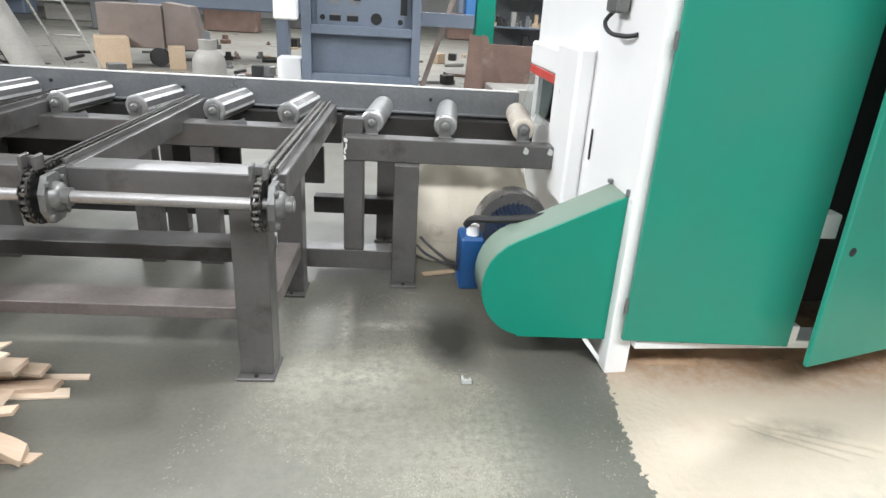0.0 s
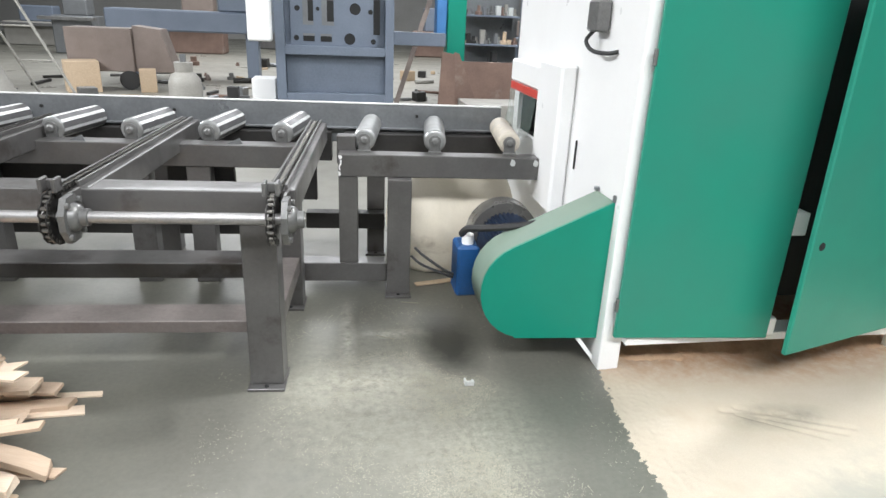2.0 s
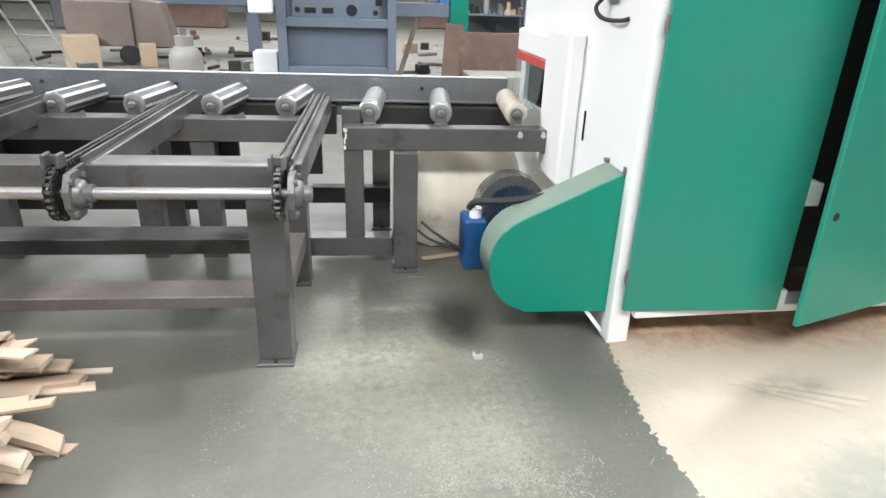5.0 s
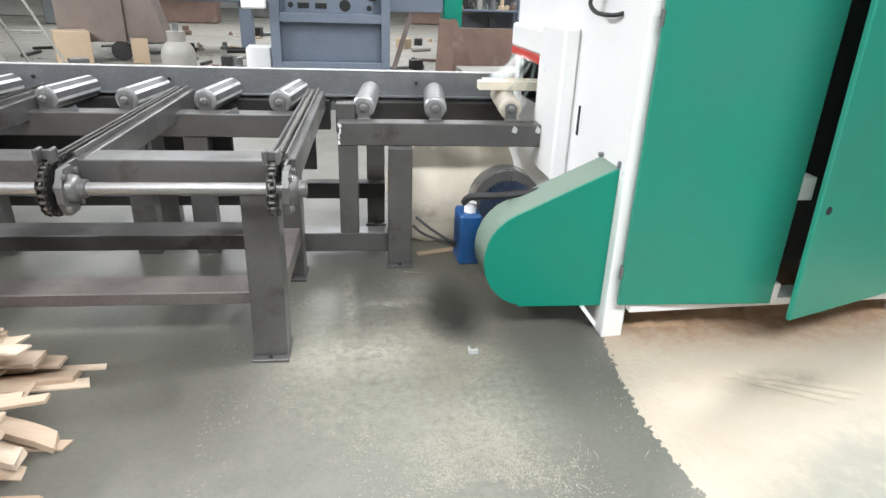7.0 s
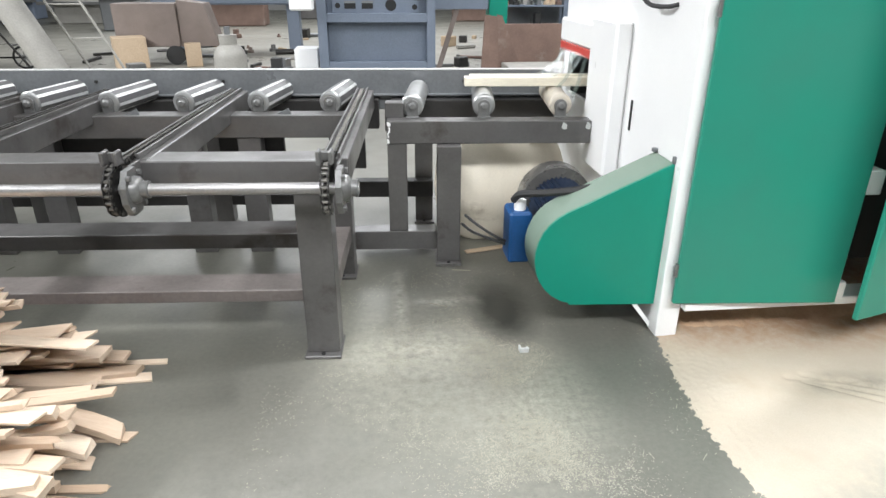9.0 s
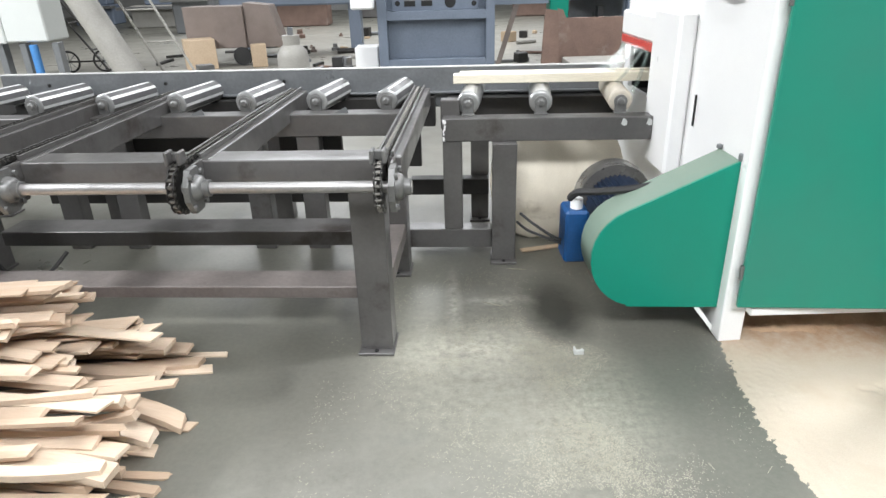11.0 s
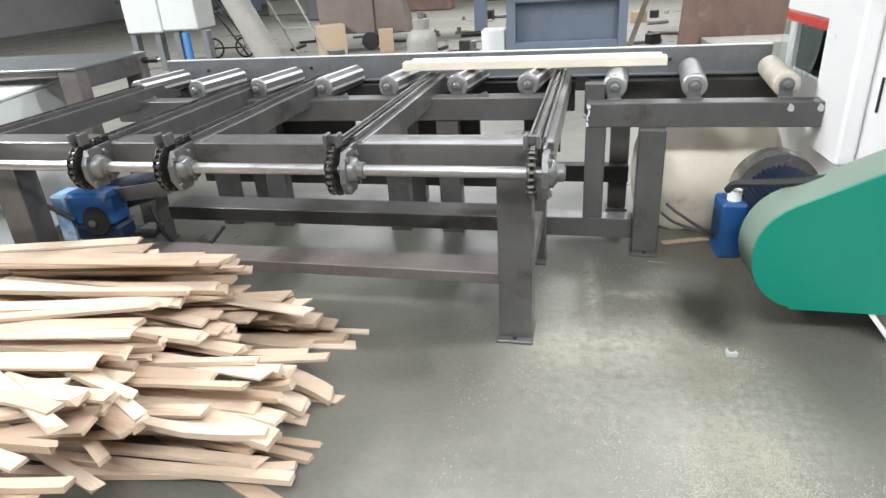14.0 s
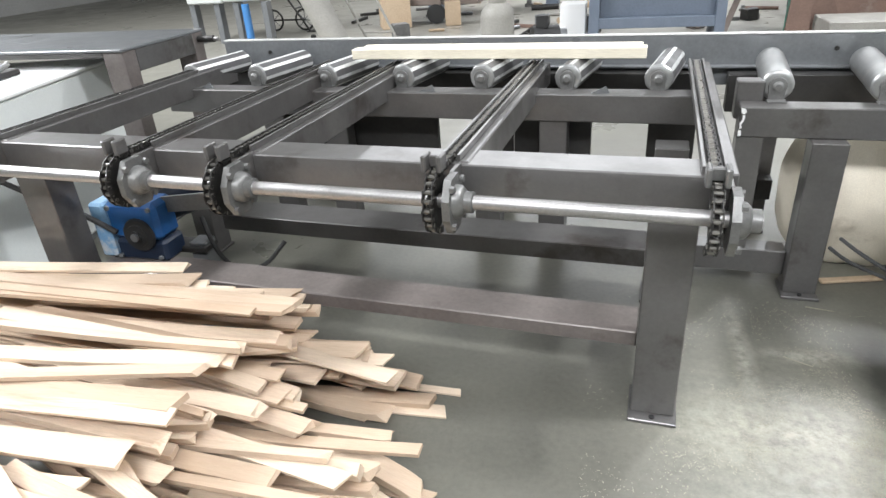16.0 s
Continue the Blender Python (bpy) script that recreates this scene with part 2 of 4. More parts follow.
def lathe(bm, p0, axis, profile, seg=24, angles=None):
    """Turns (distance along axis, radius) pairs round an axis through p0."""
    q = Vector(axis).to_track_quat("Z", "Y").to_matrix().to_4x4()
    m = Matrix.Translation(p0) @ q
    rings = []
    angles = angles or [2 * math.pi * i / seg for i in range(seg)]
    seg = len(angles)
    for h, r in profile:
        rings.append([bm.verts.new(m @ Vector((max(r, 1e-4) * math.cos(a), max(r, 1e-4) * math.sin(a), h))) for a in angles])
    for a, b in zip(rings, rings[1:]):
        for i in range(seg):
            bm.faces.new((a[i], a[(i + 1) % seg], b[(i + 1) % seg], b[i]))
    bm.faces.new(rings[0][::-1])
    bm.faces.new(rings[-1])
    return bm


def prism(bm, outline, axis, a, b):
    """Extrudes an outline of (u, v) pairs between a and b along x, y or z."""
    def place(u, v, w):
        return {"x": (w, u, v), "y": (u, w, v), "z": (u, v, w)}[axis]
    lo = [bm.verts.new(place(u, v, a)) for u, v in outline]
    hi = [bm.verts.new(place(u, v, b)) for u, v in outline]
    n = len(outline)
    bm.faces.new(lo)
    bm.faces.new(hi[::-1])
    for i in range(n):
        bm.faces.new((lo[i], hi[i], hi[(i + 1) % n], lo[(i + 1) % n]))
    bmesh.ops.recalc_face_normals(bm, faces=bm.faces)
    return bm


def cable(name, pts, r, material, label, category="cable", parent=None):
    """A round cable along a smooth line through pts, as one mesh."""
    bm = bmesh.new()
    ps = [Vector(p) for p in pts]
    line = []
    for i in range(len(ps) - 1):
        a, b, c, d = ps[max(i - 1, 0)], ps[i], ps[i + 1], ps[min(i + 2, len(ps) - 1)]
        for k in range(6):
            t = k / 6
            line.append(0.5 * ((2 * b) + (c - a) * t + (2 * a - 5 * b + 4 * c - d) * t * t + (3 * b - a - 3 * c + d) * t ** 3))
    line.append(ps[-1])
    rings = []
    for i, p in enumerate(line):
        d = (line[min(i + 1, len(line) - 1)] - line[max(i - 1, 0)]).normalized()
        q = d.to_track_quat("Z", "Y").to_matrix()
        rings.append([bm.verts.new(p + q @ Vector((r * math.cos(a * math.pi / 4), r * math.sin(a * math.pi / 4), 0))) for a in range(8)])
    for a, b in zip(rings, rings[1:]):
        for i in range(8):
            bm.faces.new((a[i], a[(i + 1) % 8], b[(i + 1) % 8], b[i]))
    bm.faces.new(rings[0][::-1])
    bm.faces.new(rings[-1])
    if parent:
        return part(name, bm, material, parent, label, smooth=True)
    return solo(name, bm, material, label, category, smooth=True)


def B(*args, **kw):
    return box(bmesh.new(), *args, **kw)


def R(*args, **kw):
    return rod(bmesh.new(), *args, **kw)


# ---- the hall ----
X0, X1, Y0, Y1 = -18.0, 14.0, -7.0, 30.0
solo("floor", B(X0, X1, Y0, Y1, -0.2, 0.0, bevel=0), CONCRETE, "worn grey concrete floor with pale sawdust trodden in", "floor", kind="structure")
solo("wall_north", B(X0, X1, Y1, Y1 + 0.2, 0, ROOF, bevel=0), WALL, "plain grey far wall of the hall", "wall", kind="structure")
solo("wall_south", B(X0, X1, Y0 - 0.2, Y0, 0, ROOF, bevel=0), WALL, "plain grey wall of the hall", "wall", kind="structure")
solo("wall_west", B(X0 - 0.2, X0, Y0, Y1, 0, ROOF, bevel=0), WALL, "plain grey side wall of the hall", "wall", kind="structure")
solo("wall_east", B(X1, X1 + 0.2, Y0, Y1, 0, ROOF, bevel=0), WALL, "plain grey side wall of the hall", "wall", kind="structure")
solo("ceiling", B(X0, X1, Y0, Y1, ROOF, ROOF + 0.15, bevel=0), WALL, "plain roof over the hall", "ceiling", kind="structure")

# the conveyors stand a little aslant to the hall
ASLANT = radians(-3.6)


def turn_about(ob, px, py):
    """Turns a finished top-level thing about an upright line."""
    ob.matrix_world = Matrix.Translation((px, py, 0)) @ Matrix.Rotation(ASLANT, 4, "Z") @ Matrix.Translation((-px, -py, 0)) @ Matrix.Translation(ob.location)


# ---- chain transfer table ----
table = thing("chain_transfer_table", -2.0, 2.6, 0, "bare steel chain transfer table with sprockets, shaft and roller bed", "conveyor table")
part("front_beam", B(-3.52, -0.802, 2.185, 2.325, 0.72, 0.842), STEEL, table)
part("roller_rail", B(-3.45, -0.79, 3.27, 3.39, 0.665, 0.785), STEEL, table)
# the back beam's shaded front is put into its dark colour
part("back_beam", B(-3.45, -0.72, 3.76, 3.855, 0.6, 0.775), STEEL_DARK, table, "steel channel coloured dark for the shade under the rollers")
part("fence_lip", B(-3.46, 0.33, 3.812, 3.8565, 0.788, 0.798, bevel=0.002), STEEL_GREY, table, "bright worn lower lip of the fence")
# thin pale strip added to paint the highlight on the fence's top edge
part("fence_edge", B(-3.46, 0.33, 3.8575, 3.9105, 0.9345, 0.9395, bevel=0.001), FENCE_EDGE, table, "pale strip painted as the highlight along the fence's top edge")
part("back_fence", B(-3.46, 0.33, 3.858, 3.91, 0.7, 0.934), STEEL_GREY, table, "grey steel fence along the rollers")


def leg(x0, x1, y0, y1, ztop, parent, material=STEEL, plate=0.02):
    lg = part("leg", B(x0, x1, y0, y1, 0.012, ztop), material, parent)
    part("foot_plate", B(x0 - 0.008, x1 + 0.008, y0 - plate * 2, y1 + 0.01, 0, 0.013, bevel=0.002), STEEL, lg, "flat steel foot plate with a bolt hole")
    part("bolt", R(((x0 + x1) / 2, y0 - plate, 0.012), ((x0 + x1) / 2, y0 - plate, 0.018), 0.009, seg=8), DARK, lg)
    return lg


leg(-0.952, -0.818, 2.205, 2.33, 0.72, table)
leg(-3.32, -3.175, 2.205, 2.33, 0.72, table)
leg(-0.945, -0.822, 2.945, 3.06, 0.665, table)
leg(-3.2, -3.08, 2.945, 3.06, 0.665, table)
part("side_beam", B(-0.94, -0.832, 2.331, 2.944, 0.2, 0.285), STEEL_RED, table)
part("front_stretcher", B(-3.174, -0.953, 2.29, 2.45, 0.207, 0.262), STEEL_RED, table)
part("back_stretcher", B(-2.86, -0.946, 2.765, 2.94, 0.245, 0.322), STEEL, table)
for x in (-2.825, -2.474, -1.7, -1.385):
    part("roller_bed_leg", B(x - 0.062, x + 0.062, 3.28, 3.37, 0.0, 0.665), STEEL, table)
for x in (-2.855, -1.73):
    part("roller_bed_leg", B(x - 0.062, x + 0.062, 3.765, 3.85, 0.0, 0.6), STEEL, table)
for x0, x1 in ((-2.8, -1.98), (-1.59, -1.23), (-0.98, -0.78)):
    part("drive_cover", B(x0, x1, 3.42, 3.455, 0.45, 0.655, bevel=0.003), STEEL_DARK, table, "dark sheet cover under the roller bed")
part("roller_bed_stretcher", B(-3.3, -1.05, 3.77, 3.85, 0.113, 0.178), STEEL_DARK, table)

SHAFT_Y, SHAFT_Z, SPR = 2.075, 0.773, 0.085
CHAIN_X = (-0.8, -1.525, -2.233, -2.63, -3.34)

part("drive_shaft", R((-3.62, SHAFT_Y, SHAFT_Z), (-0.69, SHAFT_Y, SHAFT_Z), 0.021), SHAFT, table, "bright ground steel shaft", smooth=True)
part("pulley", lathe(bmesh.new(), (-3.6, SHAFT_Y, SHAFT_Z), (1, 0, 0), [(0, 0.05), (0.004, 0.058), (0.02, 0.058), (0.03, 0.046), (0.05, 0.046), (0.06, 0.058), (0.08, 0.058), (0.084, 0.05)], 24), CHAIN_DARK, table, "black belt pulley on the shaft end", smooth=True)


def chain_mesh(path, width=0.016, pitch=0.0254, plates=True):
    """Side plates (or rollers) of a roller chain along a list of (y, z) points, round x = 0."""
    bm = bmesh.new()
    d = [0.0]
    for a, b in zip(path, path[1:]):
        d.append(d[-1] + math.dist(a, b))
    n = int(d[-1] / pitch)
    def at(s):
        i = max(k for k in range(len(d)) if d[k] <= s + 1e-9)
        i = min(i, len(path) - 2)
        f = (s - d[i]) / (d[i + 1] - d[i])
        return Vector((0, path[i][0] + f * (path[i + 1][0] - path[i][0]), path[i][1] + f * (path[i + 1][1] - path[i][1])))
    for k in range(n):
        a, b = at(k * pitch), at((k + 1) * pitch)
        m, dv = (a + b) / 2, (b - a)
        ang = math.atan2(dv.z, dv.y)
        if plates:
            for side in (-1, 1):
                w = width * (0.62 if k % 2 else 0.85) * side
                box(bm, m.x + w - 0.0016, m.x + w + 0.0016, m.y - 0.0165, m.y + 0.0165, m.z - 0.010, m.z + 0.010, bevel=0, turn=Matrix.Rotation(ang, 4, "X"))
        else:
            rod(bm, a + Vector((-width * 0.95, 0, 0)), a + Vector((width * 0.95, 0, 0)), 0.0072, seg=8)
    return bm


def chain_path():
    pts = [(3.62, SHAFT_Z + SPR), (2.09, SHAFT_Z + SPR)]
    for i in range(0, 15):
        a = radians(90 + i * 13)
        pts.append((SHAFT_Y + SPR * math.cos(a), SHAFT_Z + SPR * math.sin(a)))
    return pts


_plates, _rollers = None, None
for x in CHAIN_X:
    rail = part("chain_rail", B(x + 0.005, x + 0.062, 2.2, 3.68, 0.74, 0.846), STEEL, table)
    part("chain_guide", B(x - 0.02, x + 0.004, 2.16, 3.66, 0.836, 0.852, bevel=0.001), CHAIN_DARK, rail)
    part("guide_lip", B(x - 0.031, x - 0.021, 2.2, 3.66, 0.836, 0.864, bevel=0.001), STEEL, rail, "worn steel guide strip")
    part("guide_lip", B(x + 0.024, x + 0.034, 2.2, 3.66, 0.8465, 0.866, bevel=0.001), STEEL, rail, "worn steel guide strip")
    c = part("chain", chain_mesh(chain_path()), CHAIN_DARK, table, "black greased roller chain", origin=(0, 0, 0))
    c.location = c.location + Vector((x, 0, 0))
    ORIGIN[c.name] = Vector((x, 0, 0))
    p = part("roller_link", chain_mesh(chain_path(), plates=False), CHAIN_PIN, c, "bright chain rollers", kind="stuff", origin=(x, 0, 0))
    p.data.transform(Matrix.Translation((x, 0, 0)))
    bm = bmesh.new()
    n = 22
    prism(bm, [(SHAFT_Y + (SPR if k % 2 else SPR - 0.014) * math.cos(math.pi * k / n), SHAFT_Z + (SPR if k % 2 else SPR - 0.014) * math.sin(math.pi * k / n)) for k in range(2 * n)], "x", x - 0.005, x + 0.006)
    part("sprocket", bm, CHAIN_DARK, table)
    # flange bearing beside the sprocket: cut-corner plate, boss, cap and bolts
    f0 = x + 0.034
    bearing = part("bearing", prism(bmesh.new(), [(SHAFT_Y + 0.072 * math.cos(radians(a)) * s, SHAFT_Z - 0.005 + 0.082 * math.sin(radians(a)) * s) for a, s in ((20, 1), (65, 1.08), (115, 1.08), (160, 1), (200, 1), (245, 1.08), (295, 1.08), (340, 1))], "x", f0, f0 + 0.022), CAST, table, "grey cast flange bearing")
    part("boss", lathe(bmesh.new(), (f0 + 0.022, SHAFT_Y, SHAFT_Z), (1, 0, 0), [(0, 0.05), (0.016, 0.046), (0.026, 0.036), (0.028, 0.031), (0.05, 0.031), (0.052, 0.027)]), CAST, bearing, smooth=True)
    for dy, dz in ((0.045, 0.052), (-0.045, 0.052), (0.045, -0.06), (-0.045, -0.06)):
        part("bolt", R((f0 + 0.02, SHAFT_Y + dy, SHAFT_Z + dz), (f0 + 0.034, SHAFT_Y + dy, SHAFT_Z + dz), 0.011, seg=6), CAST, bearing)
    part("bearing_bracket", B(f0 - 0.004, f0 + 0.008, 2.1, 2.19, 0.7, 0.85, bevel=0.002), STEEL, table)
    # pusher dog standing on the chain
    dog = bmesh.new()
    box(dog, x - 0.032, x - 0.018, 2.045, 2.1, 0.862, 0.912, bevel=0.004)
    box(dog, x + 0.012, x + 0.026, 2.045, 2.1, 0.862, 0.912, bevel=0.004)
    box(dog, x - 0.032, x + 0.026, 2.082, 2.1, 0.868, 0.902, bevel=0.003)
    part("pusher_dog", dog, CAST if x > -1 else STEEL, table, "forked steel pusher on the chain")

# ---- rollers ----
ROLL_Z = 0.832


def roller(x, y0, y1, parent, r=0.06, slant=0.0, facets=0):
    """A bright roller; those of the long bed are eight-sided, their worn edges painted pale as highlights."""
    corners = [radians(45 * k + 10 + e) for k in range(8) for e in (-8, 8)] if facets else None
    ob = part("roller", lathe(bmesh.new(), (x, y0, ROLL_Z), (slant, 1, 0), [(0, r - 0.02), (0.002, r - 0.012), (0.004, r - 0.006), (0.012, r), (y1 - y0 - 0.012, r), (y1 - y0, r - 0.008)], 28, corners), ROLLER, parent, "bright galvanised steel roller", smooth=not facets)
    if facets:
        # the flats are dull, highlights on the worn corners are put into the colour, the rounded end is bright
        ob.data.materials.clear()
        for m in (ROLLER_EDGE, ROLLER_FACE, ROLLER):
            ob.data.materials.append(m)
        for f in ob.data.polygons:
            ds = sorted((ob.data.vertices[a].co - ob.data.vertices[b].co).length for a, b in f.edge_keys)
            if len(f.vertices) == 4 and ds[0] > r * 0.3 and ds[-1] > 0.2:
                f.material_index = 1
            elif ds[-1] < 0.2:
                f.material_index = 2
    hub = part("hub", lathe(bmesh.new(), (x, y0 - 0.03, ROLL_Z), (0, 1, 0), [(0, 0.012), (0.006, 0.02), (0.014, 0.02), (0.016, 0.033), (0.03, 0.034)], 16), CAST, ob, smooth=True)
    bm = bmesh.new()
    box(bm, x - 0.03, x + 0.03, y0 - 0.012, y0 - 0.004, 0.776, ROLL_Z - 0.012, bevel=0.002)
    box(bm, x - 0.034, x + 0.034, y0 - 0.05, y0 - 0.004, 0.775, 0.781, bevel=0.001)
    part("axle_bracket", bm, CAST, parent)
    return ob


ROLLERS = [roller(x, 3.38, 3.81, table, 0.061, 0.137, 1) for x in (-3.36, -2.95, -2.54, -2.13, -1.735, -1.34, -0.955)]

infeed = thing("outfeed_conveyor", -0.05, 3.4, 0, "short bare steel roller conveyor bolted to the saw's outlet", "roller conveyor")
part("front_beam", B(-0.588, 0.472, 3.115, 3.22, 0.657, 0.775), STEEL, infeed)
for splash in ([(-0.587, 0.772), (-0.57, 0.769), (-0.566, 0.757), (-0.573, 0.748), (-0.584, 0.752)], [(-0.578, 0.747), (-0.569, 0.742), (-0.571, 0.72), (-0.58, 0.708), (-0.575, 0.694), (-0.583, 0.69), (-0.586, 0.712), (-0.578, 0.727)], [(-0.587, 0.686), (-0.577, 0.682), (-0.574, 0.664), (-0.586, 0.66)]):
    part("weld_bead", prism(bmesh.new(), splash, "y", 3.1125, 3.1145), WHITE, infeed, "pale chipped primer at the weld")
for wx in (0.33, 0.455):
    blob = [(wx + rr * math.cos(a), 0.748 + 1.25 * rr * math.sin(a)) for a, rr in ((0.2, 0.015), (1.0, 0.013), (1.9, 0.017), (2.8, 0.011), (3.6, 0.016), (4.6, 0.014), (5.5, 0.017))]
    part("weld_tab", prism(bmesh.new(), blob, "y", 3.109, 3.1145), CABINET, infeed, "pale lump of weld")
# dark steel like the table's back beam
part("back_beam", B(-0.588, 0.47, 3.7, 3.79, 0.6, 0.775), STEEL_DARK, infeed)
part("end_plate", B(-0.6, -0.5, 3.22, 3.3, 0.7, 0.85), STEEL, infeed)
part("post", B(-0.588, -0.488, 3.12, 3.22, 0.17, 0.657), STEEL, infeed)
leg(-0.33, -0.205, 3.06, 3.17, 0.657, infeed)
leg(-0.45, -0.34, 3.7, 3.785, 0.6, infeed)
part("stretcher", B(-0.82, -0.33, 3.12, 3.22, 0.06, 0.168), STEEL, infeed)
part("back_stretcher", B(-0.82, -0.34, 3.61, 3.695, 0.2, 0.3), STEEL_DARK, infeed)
ROLLERS += [roller(x, 3.23, 3.74, infeed, 0.06, 0.067) for x in (-0.456, -0.079, 0.328)]
ROLLERS[-1].data.materials[0] = DUSTY_ROLLER
turn_about(infeed, -0.27, 3.06)

# ---- saw ----
saw = thing("multi_rip_saw", 1.2, 2.9, 0, "large white and green rip saw cabinet with one door ajar", "woodworking machine")
HEAD = 2.05
part("corner_post", B(0.556, 0.652, 2.205, 2.3, 0.0, HEAD), WHITE, saw)
part("corner_post", B(2.1, 2.18, 2.205, 2.3, 0.0, HEAD), WHITE, saw)


def opening(x0, x1, ys, zs):
    """A plate or tube between x0 and x1 with one rectangular opening: ys and zs are outer, inner, inner, outer."""
    bm = bmesh.new()
    vs = [[bm.verts.new((x0, y, z)) for y in ys] for z in zs]
    fs = [bm.faces.new((vs[j][i], vs[j][i + 1], vs[j + 1][i + 1], vs[j + 1][i])) for j in range(3) for i in range(3) if (i, j) != (1, 1)]
    res = bmesh.ops.extrude_face_region(bm, geom=fs, use_keep_orig=True)
    bmesh.ops.translate(bm, verts=[g for g in res["geom"] if isinstance(g, bmesh.types.BMVert)], vec=(x1 - x0, 0, 0))
    bmesh.ops.recalc_face_normals(bm, faces=bm.faces)
    return bm


part("side_panel", opening(0.56, 0.585, (2.301, 3.23, 3.85, 3.95), (0.12, 0.8, 1.05, HEAD)), WHITE, saw, "white side panel with the outlet opening")
part("side_panel", B(2.16, 2.18, 2.301, 3.95, 0.12, HEAD), WHITE, saw)
part("back_panel", B(0.59, 2.155, 3.93, 3.95, 0.12, HEAD), WHITE, saw)
part("top_panel", B(0.56, 2.18, 2.2, 3.95, HEAD + 0.001, HEAD + 0.03), WHITE, saw)
part("sill", B(0.653, 2.099, 2.17, 2.29, 0.14, 0.178), WHITE, saw)
# black material paints the shade inside the cabinet and its feed tunnel
part("inner_panel", B(0.655, 2.095, 2.5, 2.52, 0.2, HEAD - 0.01), DARK, saw, "black panel standing for the shade inside the cabinet")
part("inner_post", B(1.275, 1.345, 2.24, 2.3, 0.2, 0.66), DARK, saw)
part("latch_plate", B(1.3, 1.37, 2.13, 2.2, 0.66, 0.76), WHITE, saw)
part("inner_foot", B(1.28, 1.345, 2.14, 2.2, 0.18, 0.265), WHITE, saw)
part("base_frame", B(0.562, 0.6, 2.301, 3.95, 0.02, 0.118), WHITE, saw)
brace = bmesh.new()
prism(brace, [(0.46, 0.132), (0.554, 0.012), (0.554, 0.04), (0.482, 0.134)], "y", 2.27, 2.29)
part("brace", brace, WHITE, saw)
# closed door with folded edges
def door(name, width, z0, z1, hinge, angle, flip, sag=0.0):
    """A sheet steel door; hinge is its (x, y), angle its swing and sag its droop in degrees."""
    bm = bmesh.new()
    s = -1 if flip else 1
    a, b = sorted((0.0, s * width))
    box(bm, a, b, -0.024, 0.0, z0, z1, bevel=0.005)
    bmesh.ops.transform(bm, matrix=Matrix.Translation((hinge[0], hinge[1], 0)) @ Matrix.Rotation(radians(angle), 4, "Z") @ Matrix.Translation((0, 0, z0)) @ Matrix.Rotation(radians(-sag), 4, "Y") @ Matrix.Translation((0, 0, -z0)), verts=bm.verts)
    return part(name, bm, GREEN_DOOR, saw, "glossy green sheet steel door")


d1 = door("door", 0.698, 0.185, 2.02, (0.592, 2.185), -4.5, False)
part("hinge", R((0.588, 2.172, 0.31), (0.588, 2.172, 0.37), 0.009, seg=10), CAST, d1)
part("hinge", R((0.588, 2.172, 1.33), (0.588, 2.172, 1.39), 0.009, seg=10), CAST, d1)
d2 = door("door", 0.863, 0.228, 2.02, (2.055, 2.16), 15.2, True, 1.1)
knob = bmesh.new()
lathe(knob, (1.27, 1.937, 0.69), (0.25, -1, 0), [(0, 0.02), (0.008, 0.021), (0.016, 0.017), (0.018, 0.009), (0.02, 0.008)], 20)
part("knob", knob, DARK, d2, "round black door lock", smooth=True)

# outlet hood and plastic curtain
hood = part("outlet_hood", B(0.475, 0.558, 2.86, 3.22, 0.53, 1.275, bevel=0.014), WHITE, saw)
part("outlet_cover", B(0.5, 0.558, 3.222, 3.86, 1.1, 1.235, bevel=0.012), WHITE, saw)
part("warning_strip", B(0.497, 0.51, 3.225, 3.84, 1.055, 1.1, bevel=0.002), RED, saw, "faded red warning strip")
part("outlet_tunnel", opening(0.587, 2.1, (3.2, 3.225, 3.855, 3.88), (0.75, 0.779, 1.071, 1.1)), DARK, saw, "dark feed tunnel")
part("slot", B(0.553, 0.5585, 2.77, 2.784, 0.79, 0.93, bevel=0.001), DARK, saw)
CURTAIN = []
for i in range(8):
    y = 3.3 + i * 0.068
    bm = bmesh.new()
    pts = [(-0.002, 0.0), (-0.006, -0.08), (-0.016, -0.16), (-0.034, -0.225 - 0.012 * (i % 3))]
    lo, hi = [], []
    for x, z in pts:
        lo.append((bm.verts.new((0.5 + x, y, 1.065 + z)), bm.verts.new((0.5 + x, y + 0.062, 1.065 + z))))
        hi.append((bm.verts.new((0.498 + x, y, 1.065 + z)), bm.verts.new((0.498 + x, y + 0.062, 1.065 + z))))
    for a, b in zip(lo, lo[1:]):
        bm.faces.new((a[0], a[1], b[1], b[0]))
    for a, b in zip(hi, hi[1:]):
        bm.faces.new((b[0], b[1], a[1], a[0]))
    CURTAIN.append(part("curtain_strip", bm, PVC, saw, "cloudy clear plastic flap", origin=(0.5, y, 1.065), smooth=True))
part("cable_box", B(0.5, 0.558, 2.55, 2.68, 1.43, 1.56, bevel=0.01), CAST, saw)
cable("cable", [(0.53, 2.62, 1.45), (0.5, 2.66, 1.395), (0.5, 2.58, 1.355), (0.53, 2.48, 1.35), (0.556, 2.44, 1.36)], 0.009, BLACK, "black cable", parent=saw)

